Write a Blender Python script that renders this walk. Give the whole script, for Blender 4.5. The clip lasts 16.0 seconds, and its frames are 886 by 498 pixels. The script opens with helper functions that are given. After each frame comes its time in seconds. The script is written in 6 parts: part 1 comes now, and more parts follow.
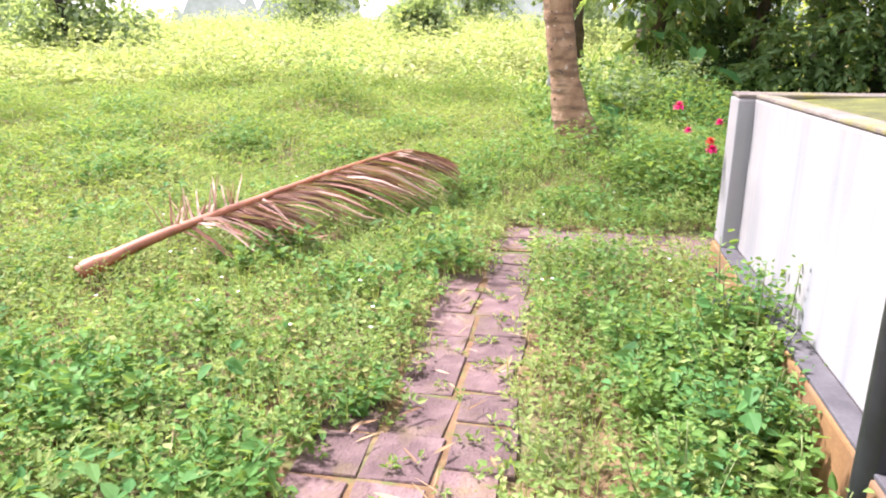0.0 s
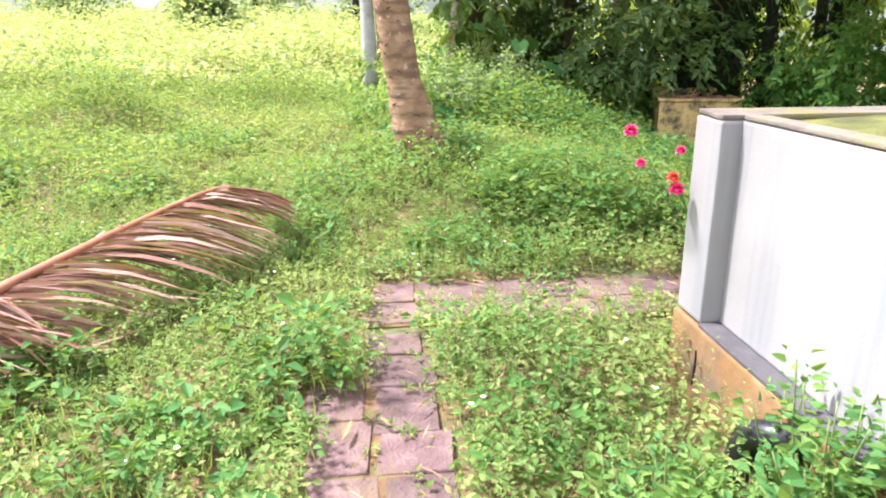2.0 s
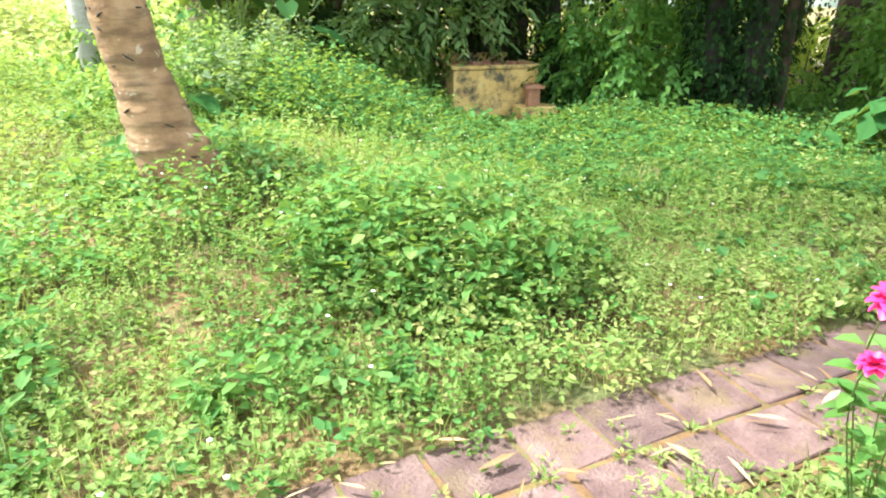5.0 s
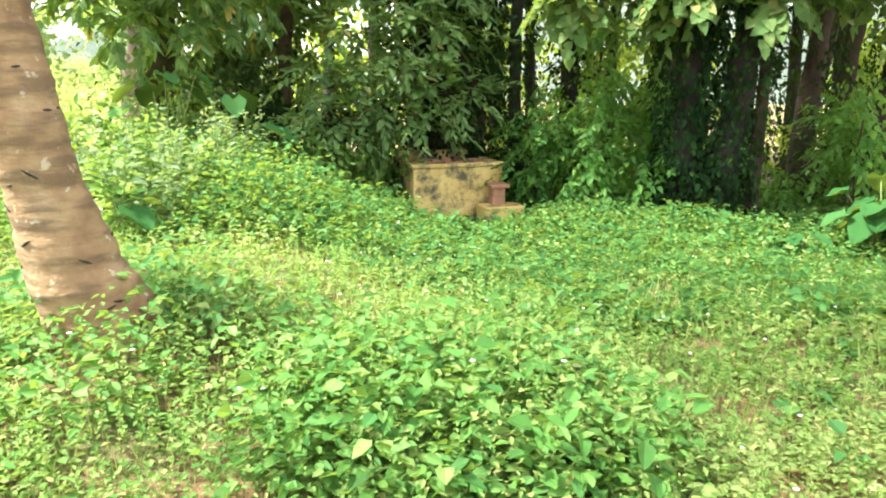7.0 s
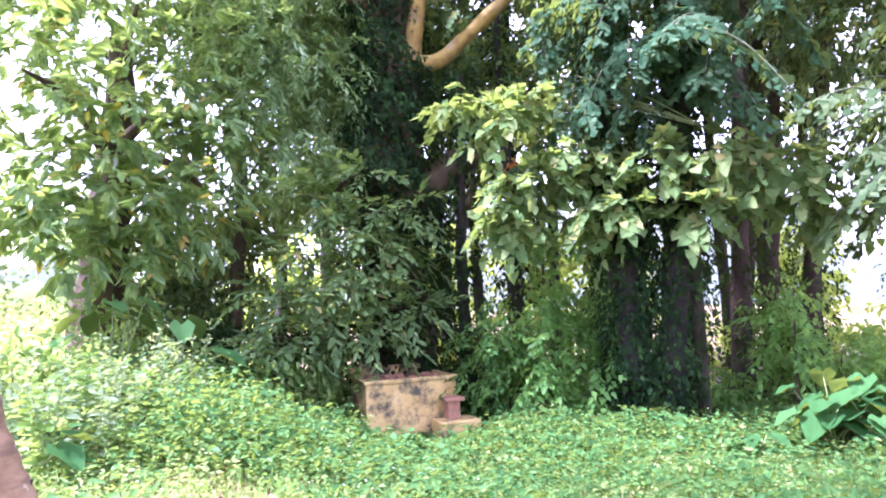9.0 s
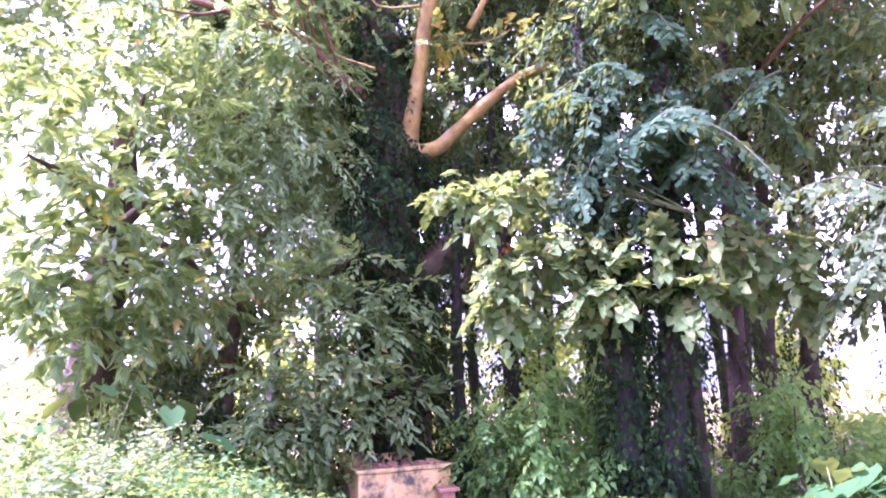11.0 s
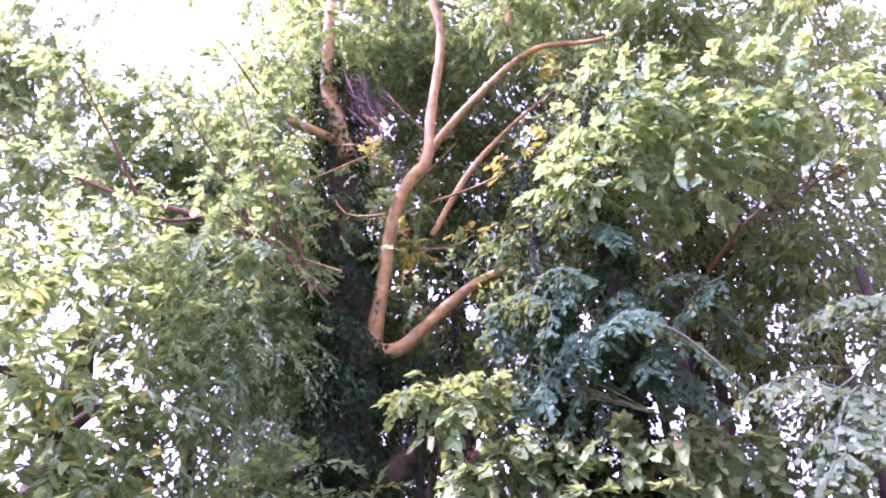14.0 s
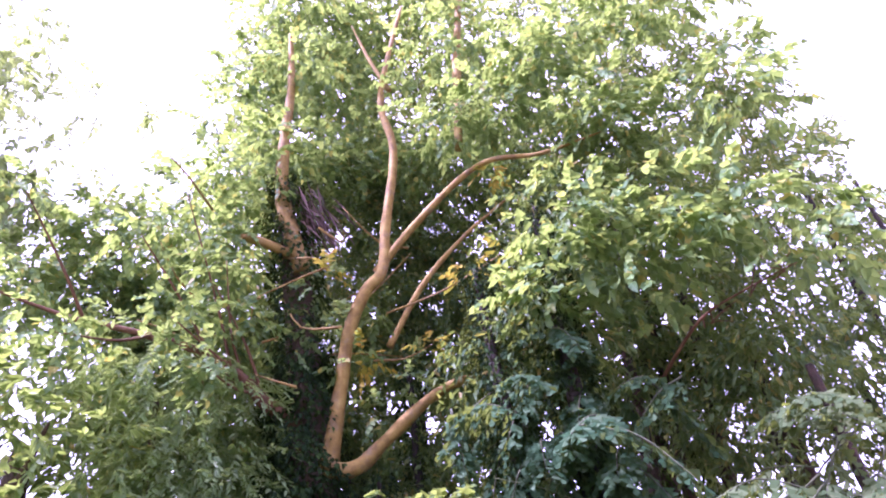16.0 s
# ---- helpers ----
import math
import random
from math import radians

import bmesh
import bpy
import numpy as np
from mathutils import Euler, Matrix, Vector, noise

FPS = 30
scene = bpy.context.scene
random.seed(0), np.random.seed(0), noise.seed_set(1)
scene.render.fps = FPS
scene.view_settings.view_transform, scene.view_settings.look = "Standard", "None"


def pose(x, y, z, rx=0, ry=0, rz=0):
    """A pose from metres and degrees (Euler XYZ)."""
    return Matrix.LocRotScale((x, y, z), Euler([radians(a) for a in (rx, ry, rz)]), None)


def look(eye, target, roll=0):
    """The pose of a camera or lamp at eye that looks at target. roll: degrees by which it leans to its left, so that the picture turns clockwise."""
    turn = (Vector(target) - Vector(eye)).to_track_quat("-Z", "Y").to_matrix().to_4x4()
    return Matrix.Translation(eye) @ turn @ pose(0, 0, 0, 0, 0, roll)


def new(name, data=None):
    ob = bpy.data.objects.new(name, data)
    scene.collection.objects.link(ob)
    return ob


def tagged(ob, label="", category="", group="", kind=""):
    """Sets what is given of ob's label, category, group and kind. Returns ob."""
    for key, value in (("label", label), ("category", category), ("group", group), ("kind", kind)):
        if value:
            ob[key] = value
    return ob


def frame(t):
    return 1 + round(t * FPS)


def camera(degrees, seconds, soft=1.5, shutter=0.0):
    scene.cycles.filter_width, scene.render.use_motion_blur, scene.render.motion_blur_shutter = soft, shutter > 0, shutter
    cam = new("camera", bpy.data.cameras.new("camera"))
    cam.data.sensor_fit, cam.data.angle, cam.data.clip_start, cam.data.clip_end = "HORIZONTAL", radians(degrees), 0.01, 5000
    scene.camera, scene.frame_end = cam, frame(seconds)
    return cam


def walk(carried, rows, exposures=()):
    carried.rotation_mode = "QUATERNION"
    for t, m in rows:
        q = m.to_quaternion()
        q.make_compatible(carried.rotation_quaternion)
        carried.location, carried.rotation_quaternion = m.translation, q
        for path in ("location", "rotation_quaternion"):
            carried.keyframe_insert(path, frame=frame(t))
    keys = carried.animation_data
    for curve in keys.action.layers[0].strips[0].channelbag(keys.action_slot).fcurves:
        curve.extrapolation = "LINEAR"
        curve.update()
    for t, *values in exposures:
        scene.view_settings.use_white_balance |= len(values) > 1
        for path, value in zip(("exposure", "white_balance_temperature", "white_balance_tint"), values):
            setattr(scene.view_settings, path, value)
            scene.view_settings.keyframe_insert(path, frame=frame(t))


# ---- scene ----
cam = camera(66.2, 16.0, soft=2.0)
# seconds, eye x y z, heading (degrees right of +y), pitch, lean to the left
ROWS = [
    (0.0, -0.017, -0.009, 1.436, -0.06, -16.61, 0.00),
    (0.5, -0.143, 0.364, 1.406, 1.81, -18.35, 0.30),
    (1.0, -0.269, 0.709, 1.467, 8.01, -16.68, -0.20),
    (1.5, -0.293, 1.062, 1.468, 13.51, -16.98, -0.70),
    (2.0, -0.195, 1.493, 1.480, 16.50, -17.37, -0.40),
    (2.5, -0.110, 1.898, 1.492, 19.65, -18.09, 0.60),
    (3.0, -0.006, 2.310, 1.516, 25.04, -18.13, 2.30),
    (3.5, 0.070, 2.634, 1.538, 29.53, -17.93, 3.50),
    (4.0, 0.121, 3.042, 1.534, 32.87, -20.71, 1.40),
    (4.2, 0.159, 3.168, 1.513, 33.48, -21.82, 0.50),
    (6.3, 0.569, 4.324, 1.528, 40.49, -17.39, 0.66),
    (6.5, 0.610, 4.437, 1.530, 40.46, -17.19, 0.73),
    (7.0, 0.674, 4.622, 1.545, 42.04, -13.53, -0.02),
    (7.5, 0.730, 4.643, 1.560, 44.17, -8.42, -1.30),
    (8.0, 0.746, 4.624, 1.573, 45.29, -3.22, -1.87),
    (8.5, 0.727, 4.595, 1.587, 45.73, 0.50, -2.18),
    (9.0, 0.709, 4.590, 1.600, 46.15, 4.00, -2.27),
    (9.2, 0.706, 4.588, 1.601, 46.24, 4.83, -2.25),
    (11.3, 0.668, 4.565, 1.613, 47.30, 12.14, -2.01),
    (11.5, 0.664, 4.562, 1.614, 47.71, 13.02, -1.98),
    (12.0, 0.651, 4.555, 1.617, 48.70, 15.91, -2.26),
    (12.5, 0.634, 4.543, 1.620, 49.14, 18.41, -2.50),
    (13.0, 0.610, 4.528, 1.623, 49.44, 21.70, -3.00),
    (13.5, 0.584, 4.513, 1.626, 49.98, 24.53, -3.13),
    (14.0, 0.573, 4.499, 1.629, 50.96, 27.30, -3.54),
    (14.5, 0.570, 4.492, 1.631, 51.94, 29.02, -4.34),
    (15.0, 0.567, 4.486, 1.634, 53.06, 30.57, -5.11),
    (15.5, 0.564, 4.488, 1.637, 54.33, 32.12, -6.25),
    (16.0, 0.582, 4.479, 1.640, 56.24, 36.05, -8.08),
]


def heading(x, y, z, yaw, pitch, lean):
    a, b = radians(yaw), radians(pitch)
    way = Vector((math.sin(a) * math.cos(b), math.cos(a) * math.cos(b), math.sin(b)))
    eye = Vector((x, y, z))
    return look(eye, eye + way, lean)


walk(cam, [(r[0], heading(*r[1:])) for r in ROWS], [(0.0, 1.85, 6000, 27), (2.5, 1.95, 5950, 17), (4.2, 2.1, 6000, 4), (6.5, 2.48, 6400, 2), (7.0, 2.44, 6400, 2), (8.0, 2.46, 5550, 18), (9.0, 2.76, 5150, 48), (11.5, 3.05, 5120, 92), (14.5, 2.42, 5150, 95), (16.0, 2.05, 5250, 76)])

# ---- light: hazy morning sun from the left and ahead ----
SUN_YAW, SUN_ELEV = -56.0, 57.0
world = bpy.data.worlds.new("sky")
scene.world = world
world.use_nodes = True
wn, wl = world.node_tree.nodes, world.node_tree.links
sky = wn.new("ShaderNodeTexSky")
sky.sky_type, sky.sun_disc = "NISHITA", False
sky.sun_elevation, sky.sun_rotation = radians(SUN_ELEV), radians(SUN_YAW)
sky.dust_density, sky.air_density = 4.0, 1.2
wn["Background"].inputs["Strength"].default_value = 0.15
haze = wn.new("ShaderNodeMix")
haze.data_type = "RGBA"
haze.inputs[0].default_value = 0.75
haze.inputs[7].default_value = (5.2, 5.1, 4.9, 1)
wl.new(sky.outputs[0], haze.inputs[6])
wl.new(haze.outputs[2], wn["Background"].inputs["Color"])
lamp = bpy.data.lights.new("sun", "SUN")
lamp.energy, lamp.angle, lamp.color = 4.2, radians(7.0), (1.0, 0.95, 0.86)
sun = new("sun", lamp)
sa, se = radians(SUN_YAW), radians(SUN_ELEV)
sun_from = Vector((math.sin(sa) * math.cos(se), math.cos(sa) * math.cos(se), math.sin(se)))
sun.matrix_world = look(sun_from * 60, (0, 0, 0))


# ---- materials ----
def mat(name):
    m = bpy.data.materials.new(name)
    m.use_nodes = True
    nt = m.node_tree
    return m, nt, nt.nodes["Principled BSDF"]


def noise_node(nt, scale, detail=5.0, rough=0.6, vec=None):
    n = nt.nodes.new("ShaderNodeTexNoise")
    n.inputs["Scale"].default_value, n.inputs["Detail"].default_value, n.inputs["Roughness"].default_value = scale, detail, rough
    if vec is None:
        g = nt.nodes.new("ShaderNodeNewGeometry")
        vec = g.outputs["Position"]
    nt.links.new(vec, n.inputs["Vector"])
    return n.outputs["Fac"]


def ramp(nt, fac, stops):
    r = nt.nodes.new("ShaderNodeValToRGB")
    e = r.color_ramp.elements
    while len(e) < len(stops):
        e.new(0.5)
    for k, (p, c) in zip(e, stops):
        k.position, k.color = p, (*c, 1)
    nt.links.new(fac, r.inputs[0])
    return r.outputs[0]


def mixed(nt, fac, a, b, how="MIX"):
    m = nt.nodes.new("ShaderNodeMix")
    m.data_type, m.blend_type = "RGBA", how
    for sock, v in ((m.inputs[0], fac), (m.inputs[6], a), (m.inputs[7], b)):
        if isinstance(v, (int, float)):
            sock.default_value = v
        elif isinstance(v, tuple):
            sock.default_value = (*v, 1)
        else:
            nt.links.new(v, sock)
    return m.outputs[2]


def calc(nt, how, a, b):
    m = nt.nodes.new("ShaderNodeMath")
    m.operation, m.use_clamp = how, False
    for sock, v in ((m.inputs[0], a), (m.inputs[1], b)):
        if isinstance(v, (int, float)):
            sock.default_value = v
        else:
            nt.links.new(v, sock)
    return m.outputs[0]


def bump(nt, bsdf, height, strength=0.4, distance=0.01):
    b = nt.nodes.new("ShaderNodeBump")
    b.inputs["Strength"].default_value, b.inputs["Distance"].default_value = strength, distance
    nt.links.new(height, b.inputs["Height"])
    nt.links.new(b.outputs[0], bsdf.inputs["Normal"])


def spread(nt, fac, lo, hi):
    m = nt.nodes.new("ShaderNodeMapRange")
    m.inputs[1].default_value, m.inputs[2].default_value = lo, hi
    nt.links.new(fac, m.inputs[0])
    return m.outputs[0]


def leaf_mat(name, stops, patch=None, patch_scale=0.8, lit=0.35, rough=0.5, by_object=False, gloss=0.22):
    """Leaves: every leaf its own tone, in patches over the place, with light coming through."""
    m, nt, p = mat(name)
    g = nt.nodes.new("ShaderNodeNewGeometry")
    pick = nt.nodes.new("ShaderNodeObjectInfo").outputs["Random"] if by_object else g.outputs["Random Per Island"]
    col = ramp(nt, pick, stops)
    if patch:
        f = spread(nt, noise_node(nt, patch_scale, 3.0), 0.42, 0.62)
        col = mixed(nt, calc(nt, "MULTIPLY", f, 0.75), col, mixed(nt, 0.75, col, patch))
    if patch:
        col = mixed(nt, 0.5, col, ramp(nt, noise_node(nt, 3.2, 3.0), [(0.35, (0.4, 0.46, 0.45)), (0.6, (1.0, 1.0, 1.0))]), "MULTIPLY")
        col = mixed(nt, 0.45, col, ramp(nt, noise_node(nt, 0.95, 4.0), [(0.38, (0.4, 0.5, 0.5)), (0.56, (1.0, 1.0, 1.0))]), "MULTIPLY")
    vein = noise_node(nt, 45.0, 2.0)
    col = mixed(nt, 0.25, col, ramp(nt, vein, [(0.3, (0.3, 0.3, 0.3)), (0.7, (0.9, 0.9, 0.9))]), "MULTIPLY")
    nt.links.new(col, p.inputs["Base Color"])
    p.inputs["Roughness"].default_value = rough
    p.inputs["Specular IOR Level"].default_value = gloss
    t = nt.nodes.new("ShaderNodeBsdfTranslucent")
    warm = mixed(nt, 0.5, col, (0.45, 0.55, 0.06), "MIX")
    nt.links.new(warm, t.inputs["Color"])
    mx = nt.nodes.new("ShaderNodeMixShader")
    mx.inputs[0].default_value = lit
    nt.links.new(p.outputs[0], mx.inputs[1])
    nt.links.new(t.outputs[0], mx.inputs[2])
    nt.links.new(mx.outputs[0], nt.nodes["Material Output"].inputs["Surface"])
    return m


M_WEED = leaf_mat("weed_leaves", [(0.0, (0.085, 0.175, 0.045)), (0.35, (0.16, 0.29, 0.075)), (0.7, (0.265, 0.405, 0.12)), (0.93, (0.41, 0.48, 0.17)), (1.0, (0.5, 0.38, 0.19))], (0.42, 0.45, 0.17), 0.55, 0.4, 0.6, False, 0.1)
M_LUSH = leaf_mat("lush_leaves", [(0.0, (0.055, 0.16, 0.04)), (0.5, (0.12, 0.28, 0.07)), (1.0, (0.25, 0.42, 0.12))], (0.13, 0.3, 0.07), 2.0, 0.38, 0.55, False, 0.14)
M_GRASS = leaf_mat("grass_blades", [(0.0, (0.11, 0.2, 0.045)), (0.5, (0.27, 0.36, 0.1)), (0.85, (0.44, 0.47, 0.17)), (1.0, (0.54, 0.47, 0.26))], (0.42, 0.43, 0.15), 0.4)
# Two crown greens: inner shade in the darker, sunlight in the lighter.
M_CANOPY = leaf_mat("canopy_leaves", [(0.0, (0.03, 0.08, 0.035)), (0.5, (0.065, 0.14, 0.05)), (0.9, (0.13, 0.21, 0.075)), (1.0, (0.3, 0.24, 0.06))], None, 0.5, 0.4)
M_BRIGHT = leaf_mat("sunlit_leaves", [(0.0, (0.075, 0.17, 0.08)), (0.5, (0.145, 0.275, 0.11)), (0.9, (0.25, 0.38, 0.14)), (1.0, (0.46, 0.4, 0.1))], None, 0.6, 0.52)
# Sunlight from behind is put into this yellow-green leaf colour.
M_BACKLIT = leaf_mat("backlit_glow_leaves", [(0.0, (0.24, 0.36, 0.05)), (0.5, (0.4, 0.5, 0.08)), (1.0, (0.55, 0.58, 0.14))], None, 1.0, 0.7, 0.5)
# Near-black: backlit silhouettes and deep shade are put into this leaf colour.
M_IVY_SHADE = leaf_mat("ivy_and_shade_leaves", [(0.0, (0.006, 0.016, 0.009)), (0.6, (0.012, 0.034, 0.013)), (1.0, (0.035, 0.075, 0.02))], None, 1.0, 0.15, 0.8, False, 0.06)
M_CREEPER = leaf_mat("creeper_leaves", [(0.0, (0.078, 0.145, 0.048)), (0.5, (0.14, 0.22, 0.078)), (0.9, (0.215, 0.285, 0.11)), (1.0, (0.3, 0.26, 0.1))], None, 1.0, 0.45, 0.75, False, 0.08)
M_TARO = leaf_mat("large_round_leaves", [(0.0, (0.02, 0.075, 0.02)), (0.6, (0.035, 0.11, 0.03)), (1.0, (0.06, 0.15, 0.045))], None, 1.0, 0.25, 0.75, True, 0.08)
M_GLOSSY = leaf_mat("glossy_leaves", [(0.0, (0.07, 0.15, 0.05)), (0.5, (0.16, 0.28, 0.095)), (0.95, (0.29, 0.42, 0.16)), (1.0, (0.55, 0.33, 0.06))], None, 0.7, 0.58, 0.35, False, 0.45)
# Light from behind is put into these raised greens.
M_LIANA = leaf_mat("liana_leaves", [(0.0, (0.06, 0.17, 0.04)), (0.5, (0.125, 0.3, 0.075)), (1.0, (0.25, 0.48, 0.12))], None, 1.0, 0.6, 0.5)
M_EDGE = leaf_mat("edge_weed_leaves", [(0.0, (0.025, 0.085, 0.026)), (0.5, (0.052, 0.145, 0.04)), (1.0, (0.115, 0.24, 0.066))], None, 1.0, 0.4, 0.6, False, 0.08)
M_PINNATE = leaf_mat("compound_leaves", [(0.0, (0.07, 0.14, 0.05)), (0.5, (0.135, 0.235, 0.085)), (0.95, (0.22, 0.33, 0.13)), (1.0, (0.3, 0.24, 0.09))], None, 1.0, 0.45, 0.45)
M_FEATHER = leaf_mat("fan_leaves", [(0.0, (0.02, 0.062, 0.03)), (0.6, (0.042, 0.098, 0.048)), (1.0, (0.085, 0.145, 0.08))], None, 1.0, 0.3, 0.7, False, 0.06)
M_BROAD = leaf_mat("broad_leaves", [(0.0, (0.045, 0.14, 0.04)), (0.6, (0.085, 0.22, 0.065)), (1.0, (0.165, 0.3, 0.095))], None, 1.0, 0.32, 0.55, False, 0.12)
# Own colour of pale weeds; on far trees, haze put into the leaves.
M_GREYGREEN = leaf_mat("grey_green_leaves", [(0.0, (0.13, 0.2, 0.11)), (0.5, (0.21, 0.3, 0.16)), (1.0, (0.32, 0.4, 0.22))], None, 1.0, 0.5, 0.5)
# Far-meadow green with haze put into it; also colours the dry-ground weeds.
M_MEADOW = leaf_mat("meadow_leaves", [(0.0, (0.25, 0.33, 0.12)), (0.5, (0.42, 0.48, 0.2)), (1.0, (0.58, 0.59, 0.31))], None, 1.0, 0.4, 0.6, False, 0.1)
M_TURNED = leaf_mat("yellow_turning_leaves", [(0.0, (0.34, 0.3, 0.03)), (0.6, (0.5, 0.38, 0.04)), (1.0, (0.55, 0.26, 0.05))], None, 1.0, 0.4, 0.5)
M_DROOP = leaf_mat("drooping_leaves", [(0.0, (0.1, 0.19, 0.075)), (0.5, (0.19, 0.32, 0.125)), (1.0, (0.32, 0.45, 0.2))], None, 1.0, 0.55, 0.4, False, 0.4)
M_WITHERED = leaf_mat("withered_strap_leaves", [(0.0, (0.06, 0.035, 0.04)), (0.6, (0.14, 0.085, 0.085)), (1.0, (0.24, 0.16, 0.14))], None, 1.0, 0.15, 0.6)
M_DRY = leaf_mat("dry_palm_leaflets", [(0.0, (0.2, 0.08, 0.055)), (0.5, (0.37, 0.19, 0.145)), (1.0, (0.6, 0.42, 0.34))], None, 1.0, 0.15, 0.5, True)

M_SAPLING = leaf_mat("young_weed_leaves", [(0.0, (0.07, 0.165, 0.035)), (0.5, (0.155, 0.285, 0.07)), (1.0, (0.29, 0.41, 0.13))], None, 1.0, 0.4, 0.55, False, 0.12)
M_FISHTAIL = leaf_mat("fishtail_leaves", [(0.0, (0.042, 0.08, 0.036)), (0.5, (0.075, 0.12, 0.056)), (1.0, (0.125, 0.17, 0.085))], None, 1.0, 0.35, 0.7, False, 0.05)
M_RUST = leaf_mat("rust_red_leaves", [(0.0, (0.3, 0.06, 0.02)), (1.0, (0.55, 0.2, 0.06))], None, 1.0, 0.4, 0.5)
M_STRAW = leaf_mat("straw", [(0.0, (0.14, 0.07, 0.04)), (0.4, (0.3, 0.19, 0.1)), (1.0, (0.5, 0.4, 0.26))], None, 1.0, 0.1, 0.6)


def plain(name, stops, scale=8.0, fine=60.0, rough=0.8, relief=0.5, depth=0.01, second=None, second_scale=1.5, lo=0.48, hi=0.66):
    """A matt surface with coarse and fine variation and a second stain colour."""
    m, nt, p = mat(name)
    col = ramp(nt, noise_node(nt, scale, 6.0), stops)
    fine_f = noise_node(nt, fine, 4.0)
    col = mixed(nt, 0.35, col, ramp(nt, fine_f, [(0.25, (0.35, 0.35, 0.35)), (0.7, (1, 1, 1))]), "MULTIPLY")
    if second:
        col = mixed(nt, spread(nt, noise_node(nt, second_scale, 7.0, 0.7), lo, hi), col, second)
    nt.links.new(col, p.inputs["Base Color"])
    p.inputs["Roughness"].default_value = rough
    bump(nt, p, calc(nt, "ADD", fine_f, calc(nt, "MULTIPLY", noise_node(nt, scale, 6.0), 2.0)), relief, depth)
    return m


M_SOIL = plain("soil_with_moss", [(0.3, (0.12, 0.075, 0.035)), (0.6, (0.22, 0.14, 0.065))], 3.0, 40.0, 0.95, 0.8, 0.03, (0.1, 0.11, 0.04), 1.2, 0.45, 0.6)
M_PAVER = plain("worn_cement_paver", [(0.3, (0.105, 0.056, 0.056)), (0.52, (0.175, 0.105, 0.102)), (0.72, (0.27, 0.18, 0.168))], 7.0, 70.0, 0.8, 0.9, 0.012, (0.17, 0.12, 0.06), 4.0, 0.5, 0.7)
M_JOINT = plain("ochre_joint_soil", [(0.3, (0.11, 0.06, 0.025)), (0.6, (0.19, 0.11, 0.05)), (0.75, (0.24, 0.16, 0.075))], 9.0, 80.0, 0.95, 0.8, 0.01, (0.1, 0.12, 0.03), 6.0, 0.5, 0.62)
M_GREY = plain("grey_cement", [(0.3, (0.055, 0.052, 0.058)), (0.7, (0.11, 0.105, 0.112))], 6.0, 90.0, 0.85, 0.3, 0.004)
M_TAN = plain("ochre_plinth_plaster", [(0.3, (0.16, 0.08, 0.03)), (0.55, (0.26, 0.14, 0.05)), (0.75, (0.34, 0.22, 0.11))], 3.0, 60.0, 0.85, 0.4, 0.005, (0.13, 0.1, 0.075), 2.2, 0.5, 0.7)
M_BLACK = plain("black_plastic", [(0.3, (0.012, 0.012, 0.014)), (0.7, (0.025, 0.025, 0.03))], 12.0, 80.0, 0.35, 0.1, 0.002)
M_MOSS = plain("moss_and_soil", [(0.3, (0.05, 0.05, 0.02)), (0.6, (0.14, 0.15, 0.03)), (0.75, (0.28, 0.26, 0.06))], 5.0, 50.0, 0.95, 0.9, 0.02)
M_YELLOW = plain("stained_yellow_plaster", [(0.3, (0.46, 0.31, 0.1)), (0.6, (0.6, 0.43, 0.17)), (0.75, (0.62, 0.5, 0.27))], 2.5, 40.0, 0.85, 0.4, 0.01, (0.07, 0.065, 0.045), 3.2, 0.47, 0.62)
M_BRICK = plain("red_brick", [(0.3, (0.26, 0.12, 0.07)), (0.7, (0.42, 0.22, 0.14))], 9.0, 60.0, 0.85, 0.5, 0.006, (0.12, 0.1, 0.07), 5.0, 0.55, 0.75)
M_DEBRIS = plain("dead_leaf_litter", [(0.3, (0.13, 0.06, 0.035)), (0.7, (0.32, 0.17, 0.1))], 9.0, 60.0, 0.9, 0.5, 0.006)
M_RACHIS = plain("dry_palm_stalk", [(0.3, (0.17, 0.055, 0.022)), (0.6, (0.29, 0.105, 0.045)), (0.8, (0.4, 0.2, 0.11))], 6.0, 70.0, 0.5, 0.3, 0.004)
M_BARK = plain("dark_bark", [(0.3, (0.018, 0.014, 0.011)), (0.7, (0.05, 0.038, 0.028))], 6.0, 40.0, 0.9, 0.9, 0.03)
M_ORANGE = plain("smooth_orange_bark", [(0.3, (0.15, 0.085, 0.016)), (0.52, (0.285, 0.185, 0.034)), (0.75, (0.4, 0.295, 0.065))], 4.0, 45.0, 0.75, 0.5, 0.01, (0.2, 0.15, 0.08), 2.5, 0.52, 0.7)
M_RUDDY = plain("reddish_bark", [(0.3, (0.1, 0.045, 0.02)), (0.55, (0.17, 0.085, 0.035)), (0.75, (0.25, 0.15, 0.065))], 4.0, 45.0, 0.8, 0.6, 0.012, (0.12, 0.08, 0.05), 2.5, 0.52, 0.7)
M_BROWN = plain("brown_bark", [(0.3, (0.045, 0.03, 0.014)), (0.7, (0.115, 0.078, 0.038))], 5.0, 40.0, 0.85, 0.8, 0.02)
# Darker copy of brown bark: the grove's shade is put into its colour.
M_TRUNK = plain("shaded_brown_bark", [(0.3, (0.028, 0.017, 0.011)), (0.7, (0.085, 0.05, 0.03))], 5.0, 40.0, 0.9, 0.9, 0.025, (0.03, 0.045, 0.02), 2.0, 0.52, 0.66)
